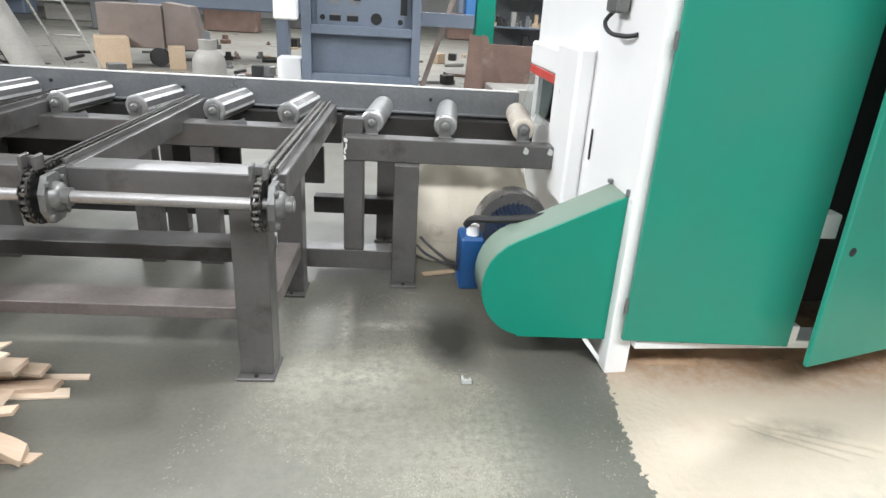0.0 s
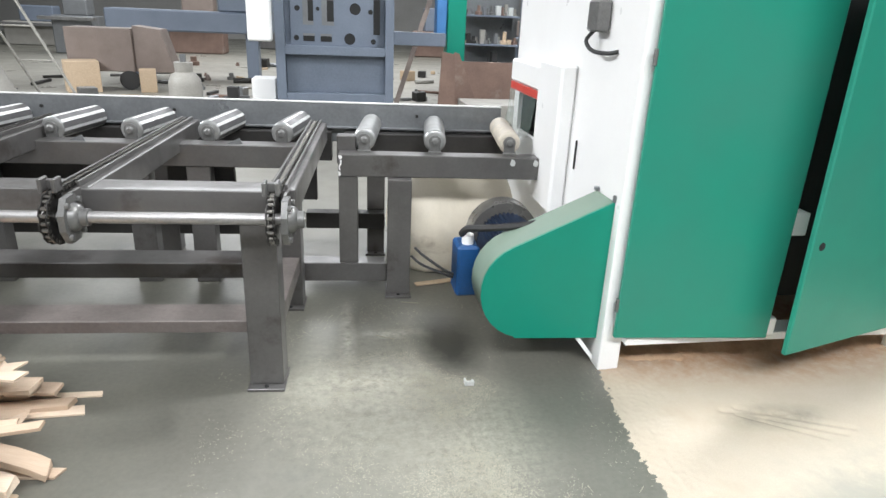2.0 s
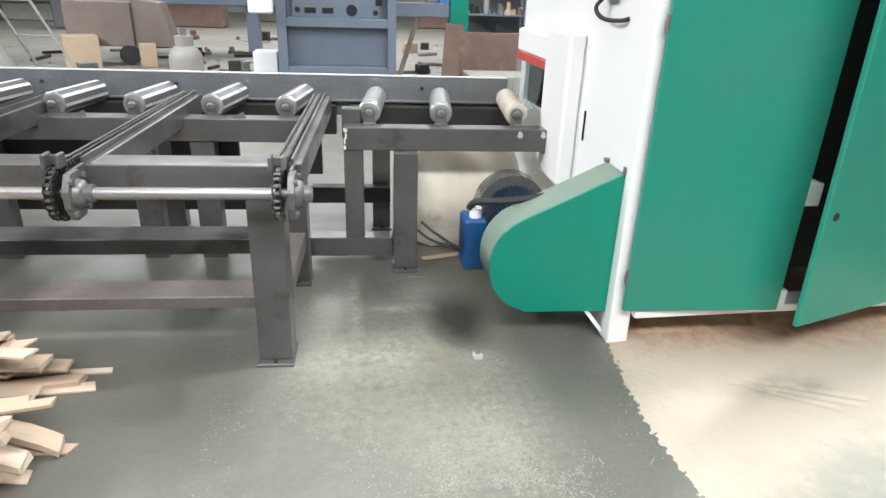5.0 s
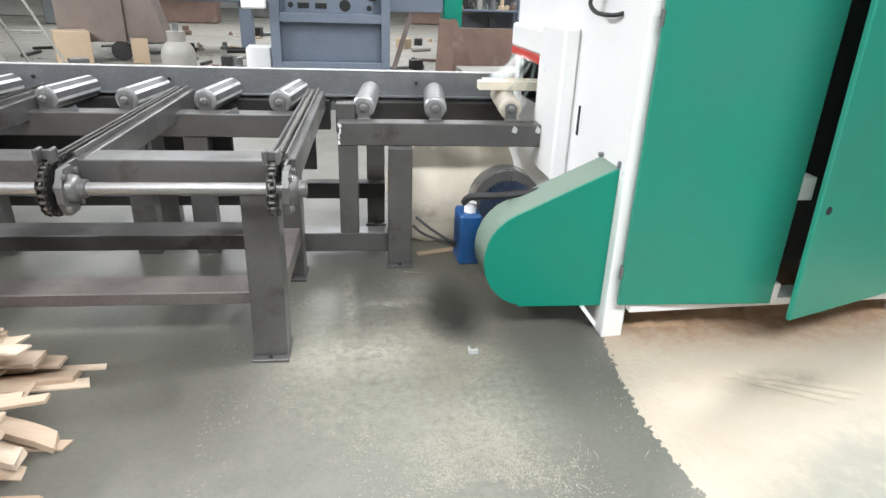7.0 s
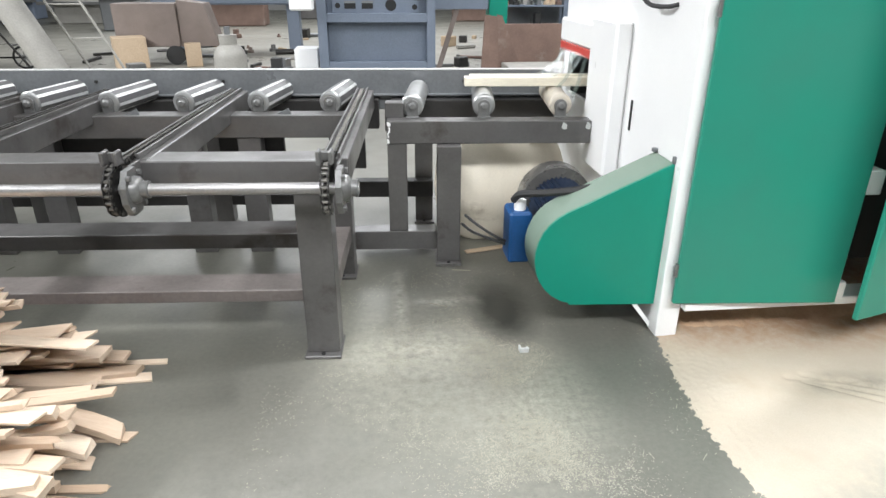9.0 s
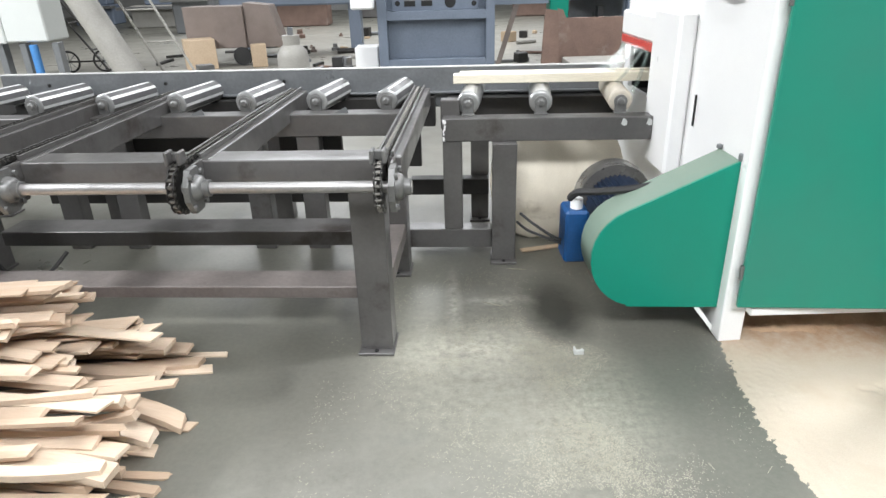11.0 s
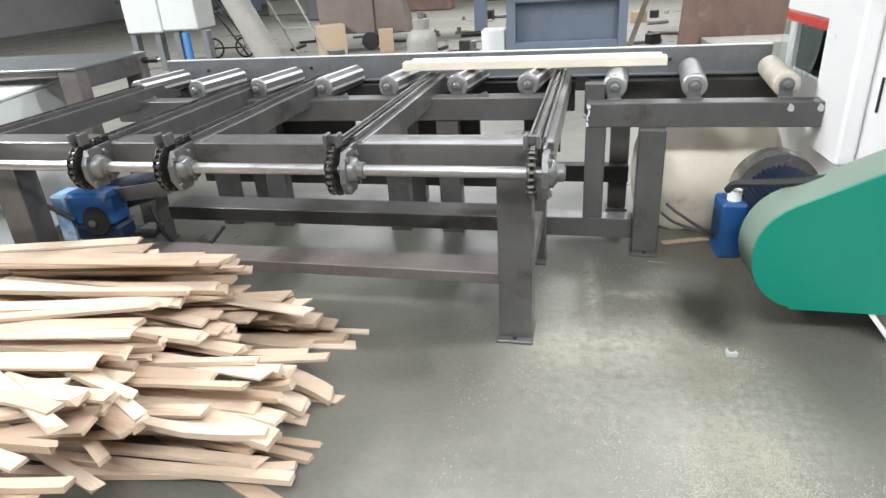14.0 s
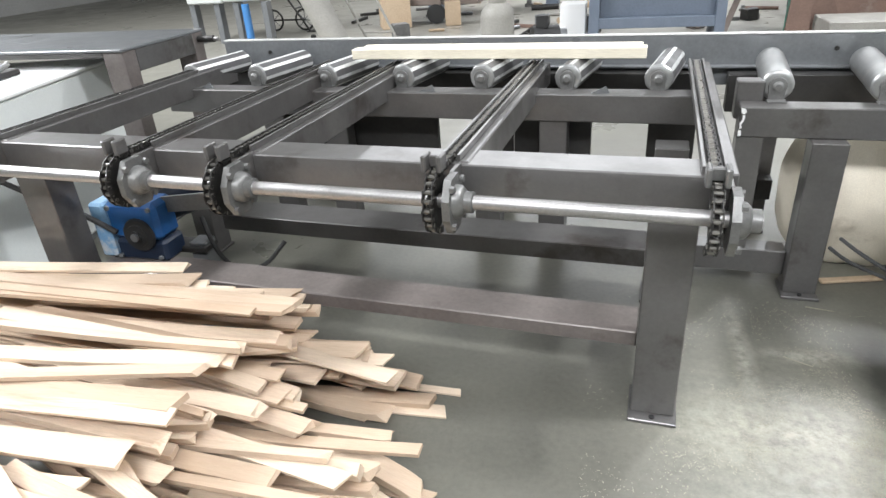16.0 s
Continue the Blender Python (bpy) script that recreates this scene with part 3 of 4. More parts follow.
# belt guard: green face, dusty rim
arc = [(0.555, 0.135), (0.555, 0.77), (0.16, 0.602)]
cx, cz, rr = 0.215, 0.372, 0.208
for k in range(0, 13):
    a = radians(112 + k * (258 - 112) / 12)
    arc.append((cx + rr * math.cos(a), cz + (rr + 0.012) * math.sin(a)))
arc.append((0.17, 0.15))
arc = arc[:2] + arc[3:]
guard = part("belt_guard", prism(bmesh.new(), arc, "y", 2.262, 2.275), GREEN, saw, "rounded green belt guard")
rim = bmesh.new()
prism(rim, arc, "y", 2.276, 2.46)
part("rim", rim, GREEN_DULL, guard, "dusty pale green rim of the guard", smooth=True)
part("lug", B(0.537, 0.558, 2.44, 2.46, 0.772, 0.79, bevel=0.003), STEEL_GREY, guard)
part("lug", B(0.545, 0.575, 2.258, 2.275, 0.77, 0.8, bevel=0.003), STEEL_GREY, guard)

COWL = mat("cowl_paint", (0.16, 0.155, 0.145), (0.09, 0.086, 0.08), 5, 0.3, 0.4, 0.05, 80, coat=0.5)
motor = thing("electric_motor", 0.25, 2.65, 0, "dark blue electric motor with ribbed body behind the belt guard", "electric motor")
mc = (0.235, 0.44)
bm = bmesh.new()
n = 40
prism(bm, [(mc[0] + (0.143 if k % 2 else 0.13) * math.cos(math.pi * k / n), mc[1] - 0.012 + (0.143 if k % 2 else 0.13) * math.sin(math.pi * k / n)) for k in range(2 * n)], "y", 2.5, 2.78)
part("body", bm, NAVY, motor)
part("end_shield", lathe(bmesh.new(), (mc[0], 2.42, mc[1] - 0.012), (0, 1, 0), [(0.042, 0.07), (0.046, 0.12), (0.056, 0.135), (0.075, 0.14), (0.08, 0.13)], 32), NAVY, motor, smooth=True)
part("fan_cowl", lathe(bmesh.new(), (mc[0], 2.78, mc[1]), (0, 1, 0), [(0, 0.175), (0.1, 0.18), (0.13, 0.165), (0.135, 0.12)], 32), COWL, motor, "brown-grey fan cowl", smooth=True)
part("motor_foot", B(0.24, 0.44, 2.55, 2.8, 0.0, 0.3), STEEL_DARK, motor)
jb = part("junction_box", B(-0.045, 0.06, 2.545, 2.7, 0.225, 0.475, bevel=0.012), DEEPBLUE, motor, "blue junction box")
part("gland", R((0.01, 2.6, 0.475), (0.01, 2.6, 0.52), 0.028, seg=14), WHITE, jb, "pale cable gland")
cable("cable", [(-0.02, 2.6, 0.52), (0.0, 2.56, 0.56), (0.08, 2.48, 0.59), (0.2, 2.445, 0.61), (0.32, 2.44, 0.63), (0.44, 2.5, 0.63)], 0.017, BLACK, "black motor cable", parent=motor)
cable("floor_cable", [(-0.045, 2.62, 0.31), (-0.08, 2.7, 0.3), (-0.15, 2.88, 0.3), (-0.19, 2.98, 0.31)], 0.007, BLACK, "black cable strung beside the motor")
cable("floor_cable", [(-0.045, 2.63, 0.29), (-0.09, 2.74, 0.27), (-0.16, 2.92, 0.24), (-0.2, 3.04, 0.24)], 0.007, BLACK, "black cable strung beside the motor")
solo("flat_lath", B(-0.16, 0.1, 3.2, 3.24, 0.0, 0.012, turn=Matrix.Rotation(radians(14), 4, "Z")), CARTON, "short flat wooden lath on the floor", "lath")

# bulging dust sack lying under the outfeed conveyor
bm = bmesh.new()
NU, NV = 72, 40
rings = []
for j in range(NV + 1):
    f = j / NV
    x = -0.31 + 0.77 * f
    e = max(0.0, 1 - abs(2 * f - 1) ** 5) ** 0.5
    ring = []
    for i in range(NU):
        a = 2 * math.pi * i / NU
        fold = 0.012 * math.sin(5 * a + 9 * f + 2.5 * math.sin(6 * f)) * (0.35 + 0.65 * max(0.0, -math.sin(a))) + 0.02 * noise.fractal(Vector((x * 4, math.cos(a) * 1.2, math.sin(a) * 1.2)), 0.9, 2.0, 4)
        ry, rz = (0.21 + fold) * e, (0.335 + fold) * e
        ring.append(bm.verts.new((x, 3.47 - 0.063 * x + ry * math.cos(a), max(0.002, 0.325 + rz * math.sin(a)))))
    rings.append(ring)
for a, b in zip(rings, rings[1:]):
    for i in range(NU):
        bm.faces.new((a[i], a[(i + 1) % NU], b[(i + 1) % NU], b[i]))
bmesh.ops.remove_doubles(bm, verts=bm.verts, dist=0.0005)
bmesh.ops.recalc_face_normals(bm, faces=bm.faces)
solo("dust_sack", bm, SACK, "bulging beige cloth dust sack under the outfeed conveyor", "sack", smooth=True)

# ---- ripped board on the rollers ----
board = thing("ripped_board", 0.0, 3.56, 0.89, "freshly ripped pale pine board riding on the rollers", "timber")
part("strip", B(0.0, 1.43, 3.49, 3.565, 0.89, 0.938, bevel=0.003), WOOD_PALE, board, origin=(0, 3.56, 0.89)).location = (0, 0, 0.003)
part("strip", B(0.035, 1.41, 3.569, 3.62, 0.89, 0.942, bevel=0.003), WOOD_PALE, board, origin=(0, 3.56, 0.89)).location = (0, 0, 0.003)

for bx in (-3.3, -2.89, -2.48, -2.07, -1.67, -1.28):
    part("gusset", prism(bmesh.new(), [(bx + 0.05, 0.785), (bx + 0.13, 0.785), (bx + 0.115, 0.816)], "y", 3.3, 3.306), STEEL_GREY, table, "small welded gusset")
for bx in (-3.15, -2.4, -1.65, -0.9, -0.2):
    part("bolt", R((bx, 3.85, 0.87), (bx, 3.8585, 0.87), 0.011, seg=6), CHAIN_DARK, table)
turn_about(table, -0.88, 2.2)

# ---- gear motor under the table ----
PALE_BLUE = mat("dusty_blue_paint", (0.22, 0.38, 0.55), (0.12, 0.27, 0.47), 7, 0.5, 0, 0.06, 80, spots=(0.5, 0.53, 0.55), spot_scale=9, spot_cut=0.56)
gm = thing("gear_motor", -2.95, 2.45, 0, "blue worm gear motor on a steel bracket", "gear motor")
part("gearbox", B(-3.05, -2.8, 2.4, 2.54, 0.4, 0.57, bevel=0.02), BLUE, gm)
part("oil_sump", B(-3.045, -2.795, 2.405, 2.54, 0.3, 0.399, bevel=0.015), NAVY, gm, "oily dark lower housing")
part("breather", R((-2.94, 2.47, 0.57), (-2.94, 2.47, 0.6), 0.016, seg=10), STEEL_GREY, gm)
for bx, bz in ((-3.025, 0.545), (-2.825, 0.545), (-3.025, 0.325), (-2.825, 0.325)):
    part("bolt", R((bx, 2.392, bz), (bx, 2.402, bz), 0.011, seg=6), STEEL_GREY, gm)
part("motor_body", R((-3.0, 2.52, 0.48), (-2.74, 2.72, 0.52), 0.08), NAVY, gm, smooth=True)
part("flange", B(-3.13, -3.052, 2.4, 2.54, 0.31, 0.56, bevel=0.012), PALE_BLUE, gm, "pale dusty blue side flange")
part("hub", lathe(bmesh.new(), (-2.9, 2.4, 0.43), (0, -1, 0), [(0, 0.075), (0.012, 0.07), (0.014, 0.05), (0.02, 0.048), (0.022, 0.026), (0.03, 0.026)], 24), BLACK, gm, "black output hub", smooth=True)
part("shaft_end", R((-2.9, 2.38, 0.43), (-2.9, 2.362, 0.43), 0.018, seg=14), STEEL_GREY, gm)
part("torque_arm", prism(bmesh.new(), [(-2.82, 0.5), (-2.82, 0.57), (-2.66, 0.59), (-2.4, 0.63), (-2.4, 0.6), (-2.55, 0.53)], "y", 2.48, 2.49), STEEL_GREY, gm, "pale steel torque arm")
part("bracket", B(-3.0, -2.68, 2.5, 2.6, 0.3, 0.328), STEEL_DARK, gm)
part("bracket_leg", B(-2.77, -2.69, 2.52, 2.6, 0.013, 0.3), STEEL_GREY, gm)
part("foot_plate", B(-2.78, -2.62, 2.5, 2.64, 0, 0.012, bevel=0.002), STEEL_GREY, gm)
cable("cable", [(-2.72, 2.58, 0.44), (-2.66, 2.55, 0.3), (-2.58, 2.56, 0.2), (-2.48, 2.62, 0.2), (-2.42, 2.72, 0.27)], 0.01, BLACK, "black looped cable", parent=gm)
gm.location = gm.location + Vector((-0.06, 0.115, 0))
for ob in gm.children:
    if not ob.name.startswith(("bracket_leg", "foot_plate")):
        ob.location.z -= 0.042
cable("slack_cable", [(-3.7, 2.52, 0.64), (-3.45, 2.5, 0.56), (-3.2, 2.49, 0.48), (-3.06, 2.5, 0.4)], 0.012, BLACK, "black cable hanging beside the table")

# ---- cabinet and side table beyond the roller bed ----
CAB_TURN = Matrix.Translation((-3.96, 3.75, 0)) @ Matrix.Rotation(radians(12), 4, "Z")


def cab_box(*args, **kw):
    bm = B(*args, **kw)
    bmesh.ops.transform(bm, matrix=CAB_TURN, verts=bm.verts)
    return bm


cab = thing("control_cabinet", -4.4, 3.0, 0, "pale grey sheet steel cabinet with tools on top", "cabinet")
part("body", cab_box(-1.3, 0.0, -1.35, 0.0, 0.06, 0.88, bevel=0.012), CABINET_PALE, cab)
part("top", cab_box(-1.31, 0.01, -1.36, 0.01, 0.881, 0.9, bevel=0.004), WHITE, cab, "white worktop")
part("plinth", cab_box(-1.25, -0.05, -1.3, -0.05, 0, 0.06), STEEL_GREY, cab)
tray = thing("tool_tray", -4.5, 3.2, 0.901, "dark tray of loose steel fittings on the cabinet", "tray")
part("tray", cab_box(-0.75, -0.28, -0.95, -0.4, 0.901, 0.93, bevel=0.006), STEEL_DARK, tray)
r6 = random.Random(2)
for k in range(9):
    px, py = -0.7 + 0.045 * k, -0.9 + r6.uniform(0, 0.45)
    q = CAB_TURN @ Vector((px, py, 0.93))
    part("fitting", R(q, q + Vector((r6.uniform(-0.1, 0.1), r6.uniform(-0.1, 0.1), r6.uniform(0.01, 0.05))), 0.014, seg=8), r6.choice((SHAFT, STEEL_DARK, CAST)), tray)
stand = thing("side_table", -4.4, 3.8, 0, "dark grey steel side table with pale sheet top", "steel table")
part("top", B(-5.6, -3.558, 3.39, 4.13, 0.985, 1.0, bevel=0.003), STEEL_GREY, stand, "pale worn sheet steel top")
part("apron", B(-3.605, -3.56, 3.501, 4.019, 0.868, 0.984), STEEL, stand)
part("apron", B(-5.6, -3.606, 4.07, 4.12, 0.868, 0.984), STEEL, stand)
part("apron", B(-5.6, -3.691, 3.4, 3.43, 0.955, 0.984), STEEL, stand)
for x, y in ((-3.69, 3.4), (-5.6, 3.4), (-3.69, 4.02), (-5.6, 4.02)):
    lg = part("leg", B(x, x + 0.13, y, y + 0.1, 0.012, 0.984), STEEL_RED, stand)
    part("foot_plate", B(x - 0.02, x + 0.15, y - 0.02, y + 0.12, 0, 0.0125, bevel=0.002), STEEL, lg)
part("pin", R((-3.559, 4.07, 0.945), (-3.45, 4.07, 0.945), 0.02), CHAIN_DARK, stand)
part("pin_head", R((-3.45, 4.07, 0.945), (-3.42, 4.07, 0.945), 0.012), SHAFT, stand)

# ---- pile of offcut strips ----
rng = random.Random(7)


def strip_mesh(length, w, h, seed):
    """A sawn strip with its right end at x = 0, running to -length, slightly bowed, with waney or broken ends."""
    r = random.Random(seed)
    bm = bmesh.new()
    n = 5
    bow, twist, taper = r.uniform(-0.022, 0.022), r.uniform(-0.12, 0.12), r.uniform(0.8, 1.0)
    skewed, ragged = r.uniform(-0.35, 0.35), r.choice((0.004, 0.01, 0.03, 0.05))
    rings = []
    for i in range(n + 1):
        f = i / n
        x = -length * f
        k = 1 - (1 - taper) * f if r.random() < 0.8 else 1
        y0 = bow * math.sin(math.pi * f)
        wane = r.uniform(0, 0.2) * w if seed % 3 == 0 else 0.002
        sec = [(-w / 2, 0), (w / 2, 0), (w / 2, h * 0.96), (w / 2 - wane * 0.4 - 0.001, h), (-w / 2 + wane + 0.001, h), (-w / 2, h * (0.55 if wane > 0.01 else 0.96))]
        ring = []
        for y, z in sec:
            a = twist * f
            dx = skewed * y - r.uniform(0, ragged) if i == 0 else 0
            ring.append(bm.verts.new((x + dx, y0 + y * k * math.cos(a) - z * math.sin(a), z * math.cos(a) + y * k * math.sin(a))))
        rings.append(ring)
    for a, b in zip(rings, rings[1:]):
        for i in range(6):
            bm.faces.new((a[i], a[(i + 1) % 6], b[(i + 1) % 6], b[i]))
    bm.faces.new(rings[0][::-1])
    bm.faces.new(rings[-1])
    bmesh.ops.recalc_face_normals(bm, faces=bm.faces)
    me = bpy.data.meshes.new("wood_strip")
    bm.to_mesh(me)
    bm.free()
    me.materials.append(WOOD)
    return me


STRIPS = []
for k in range(110):
    l, w, h = rng.uniform(0.9, 2.0), rng.choice((0.024, 0.032, 0.04, 0.048, 0.058, 0.07, 0.085)), rng.choice((0.008, 0.011, 0.014, 0.018, 0.023))
    STRIPS.append((strip_mesh(l, w, h, k + 1), l, w, h))
SHORT = []
for k in range(30):
    l, w, h = rng.uniform(0.35, 0.9), rng.choice((0.03, 0.04, 0.05, 0.06, 0.075, 0.09)), rng.choice((0.012, 0.016, 0.02, 0.026))
    SHORT.append((strip_mesh(l, w, h, k + 301), l, w, h))
GX, GY, CELL = 40, 60, 0.04
height = np.zeros((GX, GY))


def cell(x, y):
    return min(max(int((x + 4.6) / 0.1), 0), GX - 1), min(max(int((y - 0.3) / CELL), 0), GY - 1)


def put_strip(mesh, l, w, h, xr, y, yaw, roll=0.0):
    """Lays a strip on what lies under it."""
    c, s = math.cos(radians(yaw)), math.sin(radians(yaw))
    pts = []
    for i in range(15):
        f = i / 14
        for e in (-0.4, 0.0, 0.4):
            px, py = xr - l * f * c - e * w * s, y - l * f * s + e * w * c
            if -4.6 < px < -0.7 and 0.3 < py < 2.7:
                pts.append((f, cell(px, py)))
    right = max((height[q] for f, q in pts if f < 0.5), default=0)
    left = max((height[q] for f, q in pts if f >= 0.5), default=0)
    fr = min((f for f, q in pts if f < 0.5 and height[q] > right - 0.004), default=0.1)
    fl = min((f for f, q in pts if f >= 0.5 and height[q] > left - 0.004), default=0.9)
    slope = (left - right) / max(fl - fr, 0.35)
    slope = max(-0.12, min(0.12, slope))
    z0 = max(height[q] - slope * f for f, q in pts)
    z0 = max(z0, 0, -slope)
    for f, q in pts:
        height[q] = max(height[q], z0 + slope * f + h * 0.66)
    ob = new("wood_strip", mesh)
    ob.matrix_world = Matrix.Translation((xr, y, z0 + 0.001)) @ Matrix.Rotation(radians(yaw), 4, "Z") @ Matrix.Rotation(math.atan(slope / l), 4, "Y") @ Matrix.Rotation(radians(roll), 4, "X")
    return tagged(ob, "rough sawn pale pine offcut strip in a pile", "wood strip", "pile of offcut strips")


def pile_top(y):
    return float(np.interp(y, (0.6, 0.8, 1.05, 1.5, 1.75, 1.92, 2.08, 2.24, 2.32), (0.1, 0.24, 0.31, 0.36, 0.35, 0.41, 0.42, 0.38, 0.02)))


for xr, y, k, yaw in ((-1.52, 2.205, 3, -2.0), (-1.55, 2.1, 6, 1.5), (-1.6, 2.13, 8, 3.5), (-1.5, 1.74, 4, -5.0), (-1.48, 1.5, 9, -4.0), (-1.4, 1.17, 12, -27.0), (-1.58, 1.62, 14, -6.0), (-1.52, 1.36, 20, 5.0), (-1.5, 1.3, 27, -3.0)):
    put_strip(*STRIPS[k], xr, y, yaw)


def pile_end(y, hh):
    """How far to the right the layer at height hh reaches."""
    if y > 2.14:
        return -2.1 if hh < 0.3 else -2.4
    if y > 1.95:
        return -1.74 if hh < 0.2 else -2.06
    if y > 1.82:
        return -1.95 if hh < 0.2 else -2.08
    if y > 1.3:
        return -1.55 if hh < 0.11 else (-1.82 if hh < 0.19 else -2.14)
    return -2.02


# the low layers that reach furthest out
for k in range(70):
    far = k % 4 == 3
    y = rng.uniform(1.98, 2.17) if far else rng.uniform(1.29, 1.8)
    if height[cell(-1.85, y)] > (0.2 if far else 0.14):
        continue
    mesh, l, w, h = SHORT[rng.randrange(len(SHORT))]
    put_strip(mesh, l, w, h, min((-1.76 if far else -1.6) + rng.gauss(0, 0.06), -1.5), y, rng.gauss(-9 if far else -6, 4), rng.gauss(0, 6))

tries = 0
while tries < 1700:
    tries += 1
    y = rng.uniform(0.65, 2.26)
    hh = max(height[cell(-2.6, y)], height[cell(-2.25, y)])
    if hh > pile_top(y) - 0.02:
        continue
    mesh, l, w, h = STRIPS[rng.randrange(len(STRIPS))]
    near = y < 1.35
    if near and hh > 0.1:
        mesh, l, w, h = SHORT[rng.randrange(len(SHORT))]
    xr = min(pile_end(y, hh) + rng.gauss(0, 0.06), -1.5)
    yaw = max(-34, min(12, rng.gauss(-13, 12))) if near else rng.gauss(-6.5, 3.5)
    if y > 2.05:
        yaw = rng.gauss(-0.5, 1.5)
    elif rng.random() < 0.1:
        yaw = rng.gauss(6, 9)
    put_strip(mesh, l, w, h, xr, y, yaw, rng.gauss(0, 5))

# ---- sawdust ----


def sawdust_depth(x, y):
    n1 = noise.fractal(Vector((x * 2.2, y * 2.2, 0)), 0.9, 2.0, 5)
    n2 = noise.fractal(Vector((x * 44, y * 44, 3)), 0.8, 2.0, 4)
    edge = (x - 0.535 - 0.05 * math.sin(y * 3.1) - 0.03 * max(0.0, 1.6 - y)) * 0.09
    bare = 0.05 * min(1.0, max(0.0, (1.5 + 0.12 * n1 - y) * 2.5)) * min(1.0, max(0.0, (x - 0.66) * 4))
    heap = 0.045 * math.exp(-((y - 2.45) ** 2) / 0.05) * min(1, max(0, (x - 0.62) * 3))
    groove = 0.0
    for a, b in (((0.99, 1.84), (1.36, 1.66)), ((1.02, 1.86), (1.42, 1.69)), ((1.0, 1.82), (1.27, 1.645)), ((0.95, 1.85), (1.2, 1.8))):
        ux, uy = b[0] - a[0], b[1] - a[1]
        f = max(0.0, min(1.0, ((x - a[0]) * ux + (y - a[1]) * uy) / (ux * ux + uy * uy)))
        d = math.hypot(x - a[0] - f * ux, y - a[1] - f * uy)
        groove = max(groove, 0.0065 * math.exp(-((d / 0.014) ** 2)))
    behind = 0.012 * max(0.0, y - 2.75) + 0.03 * max(0.0, x - 2.45 + 0.15 * n1) + 0.03 * max(0.0, 0.62 + 0.15 * n1 - y)
    return min(edge, 0.007) + 0.0016 * n1 + 0.0024 * n2 * max(0.12, 1 - 5 * max(0.0, x - 0.66 - 0.05 * math.sin(y * 3.1))) - 0.02 * bare + 0.25 * heap - behind - groove


bm = bmesh.new()
NX, NY = 380, 390
grid = [[bm.verts.new((x, y, max(-0.01, sawdust_depth(x, y)))) for x in (0.38 + 2.6 * i / NX for i in range(NX + 1))] for y in (0.25 + 2.75 * j / NY for j in range(NY + 1))]
for j in range(NY):
    for i in range(NX):
        q = (grid[j][i], grid[j][i + 1], grid[j + 1][i + 1], grid[j + 1][i])
        if max(v.co.z for v in q) > -0.009:
            bm.faces.new(q)
bmesh.ops.delete(bm, geom=[v for v in bm.verts if not v.link_faces], context="VERTS")
solo("sawdust", bm, SAWDUST, "drift of pale sawdust under and before the saw", "sawdust", kind="stuff", smooth=True)

bm = bmesh.new()
NX, NY = 130, 40
grid = [[bm.verts.new((x, y, -0.014 + 0.075 * math.exp(-((y - 2.42) ** 2) / 0.022) * min(1, (x - 0.6) * 5) + 0.016 * noise.fractal(Vector((x * 13, y * 13, 5)), 0.6, 2.0, 6))) for x in (0.62 + 1.5 * i / NX for i in range(NX + 1))] for y in (2.2 + 0.57 * j / NY for j in range(NY + 1))]
for j in range(NY):
    for i in range(NX):
        bm.faces.new((grid[j][i], grid[j][i + 1], grid[j + 1][i + 1], grid[j + 1][i]))
solo("sawdust_heap", bm, HEAP, "ridge of coarse brown sawdust under the saw", "sawdust", kind="stuff", smooth=True)

verts, faces = [], []
r2 = random.Random(11)
while len(faces) < 19000:
    x, y = (r2.gauss(-0.42, 0.2), r2.gauss(2.2, 0.22)) if r2.random() < 0.45 else (r2.gauss(-0.12, 0.15), r2.gauss(1.75, 0.32))
    if r2.random() < 0.15:
        x, y = r2.uniform(-1.1, 0.6), r2.uniform(0.9, 3.0)
    if noise.fractal(Vector((x * 3, y * 3, 8)), 0.9, 2.0, 5) < r2.uniform(-0.05, 0.5) or not 0.8 < y < 3.3 or ((x + 0.07) / 0.17) ** 2 + ((y - 2.5) / 0.3) ** 2 < r2.uniform(0.7, 1.1):
        continue
    a, l, w = r2.uniform(0, 6.28), 0.0009 + 0.0042 * r2.random() ** 3, r2.uniform(0.0006, 0.0015)
    if r2.random() < 0.012:
        l *= 5
    c, s = math.cos(a), math.sin(a)
    z = 0.0008 + r2.uniform(0, 0.0014)
    k = len(verts)
    verts += [(x + c * l - s * w, y + s * l + c * w, z), (x - c * l - s * w, y - s * l + c * w, z * 0.6), (x - c * l + s * w, y - s * l - c * w, z), (x + c * l + s * w, y + s * l - c * w, z * 0.6 + 0.0006)]
    faces.append((k, k + 1, k + 2, k + 3))
me = bpy.data.meshes.new("shavings")
me.from_pydata(verts, [], faces)
me.materials.append(CHIPS)
tagged(new("shavings", me), "pale wood shavings scattered on the floor", "shavings", kind="stuff")

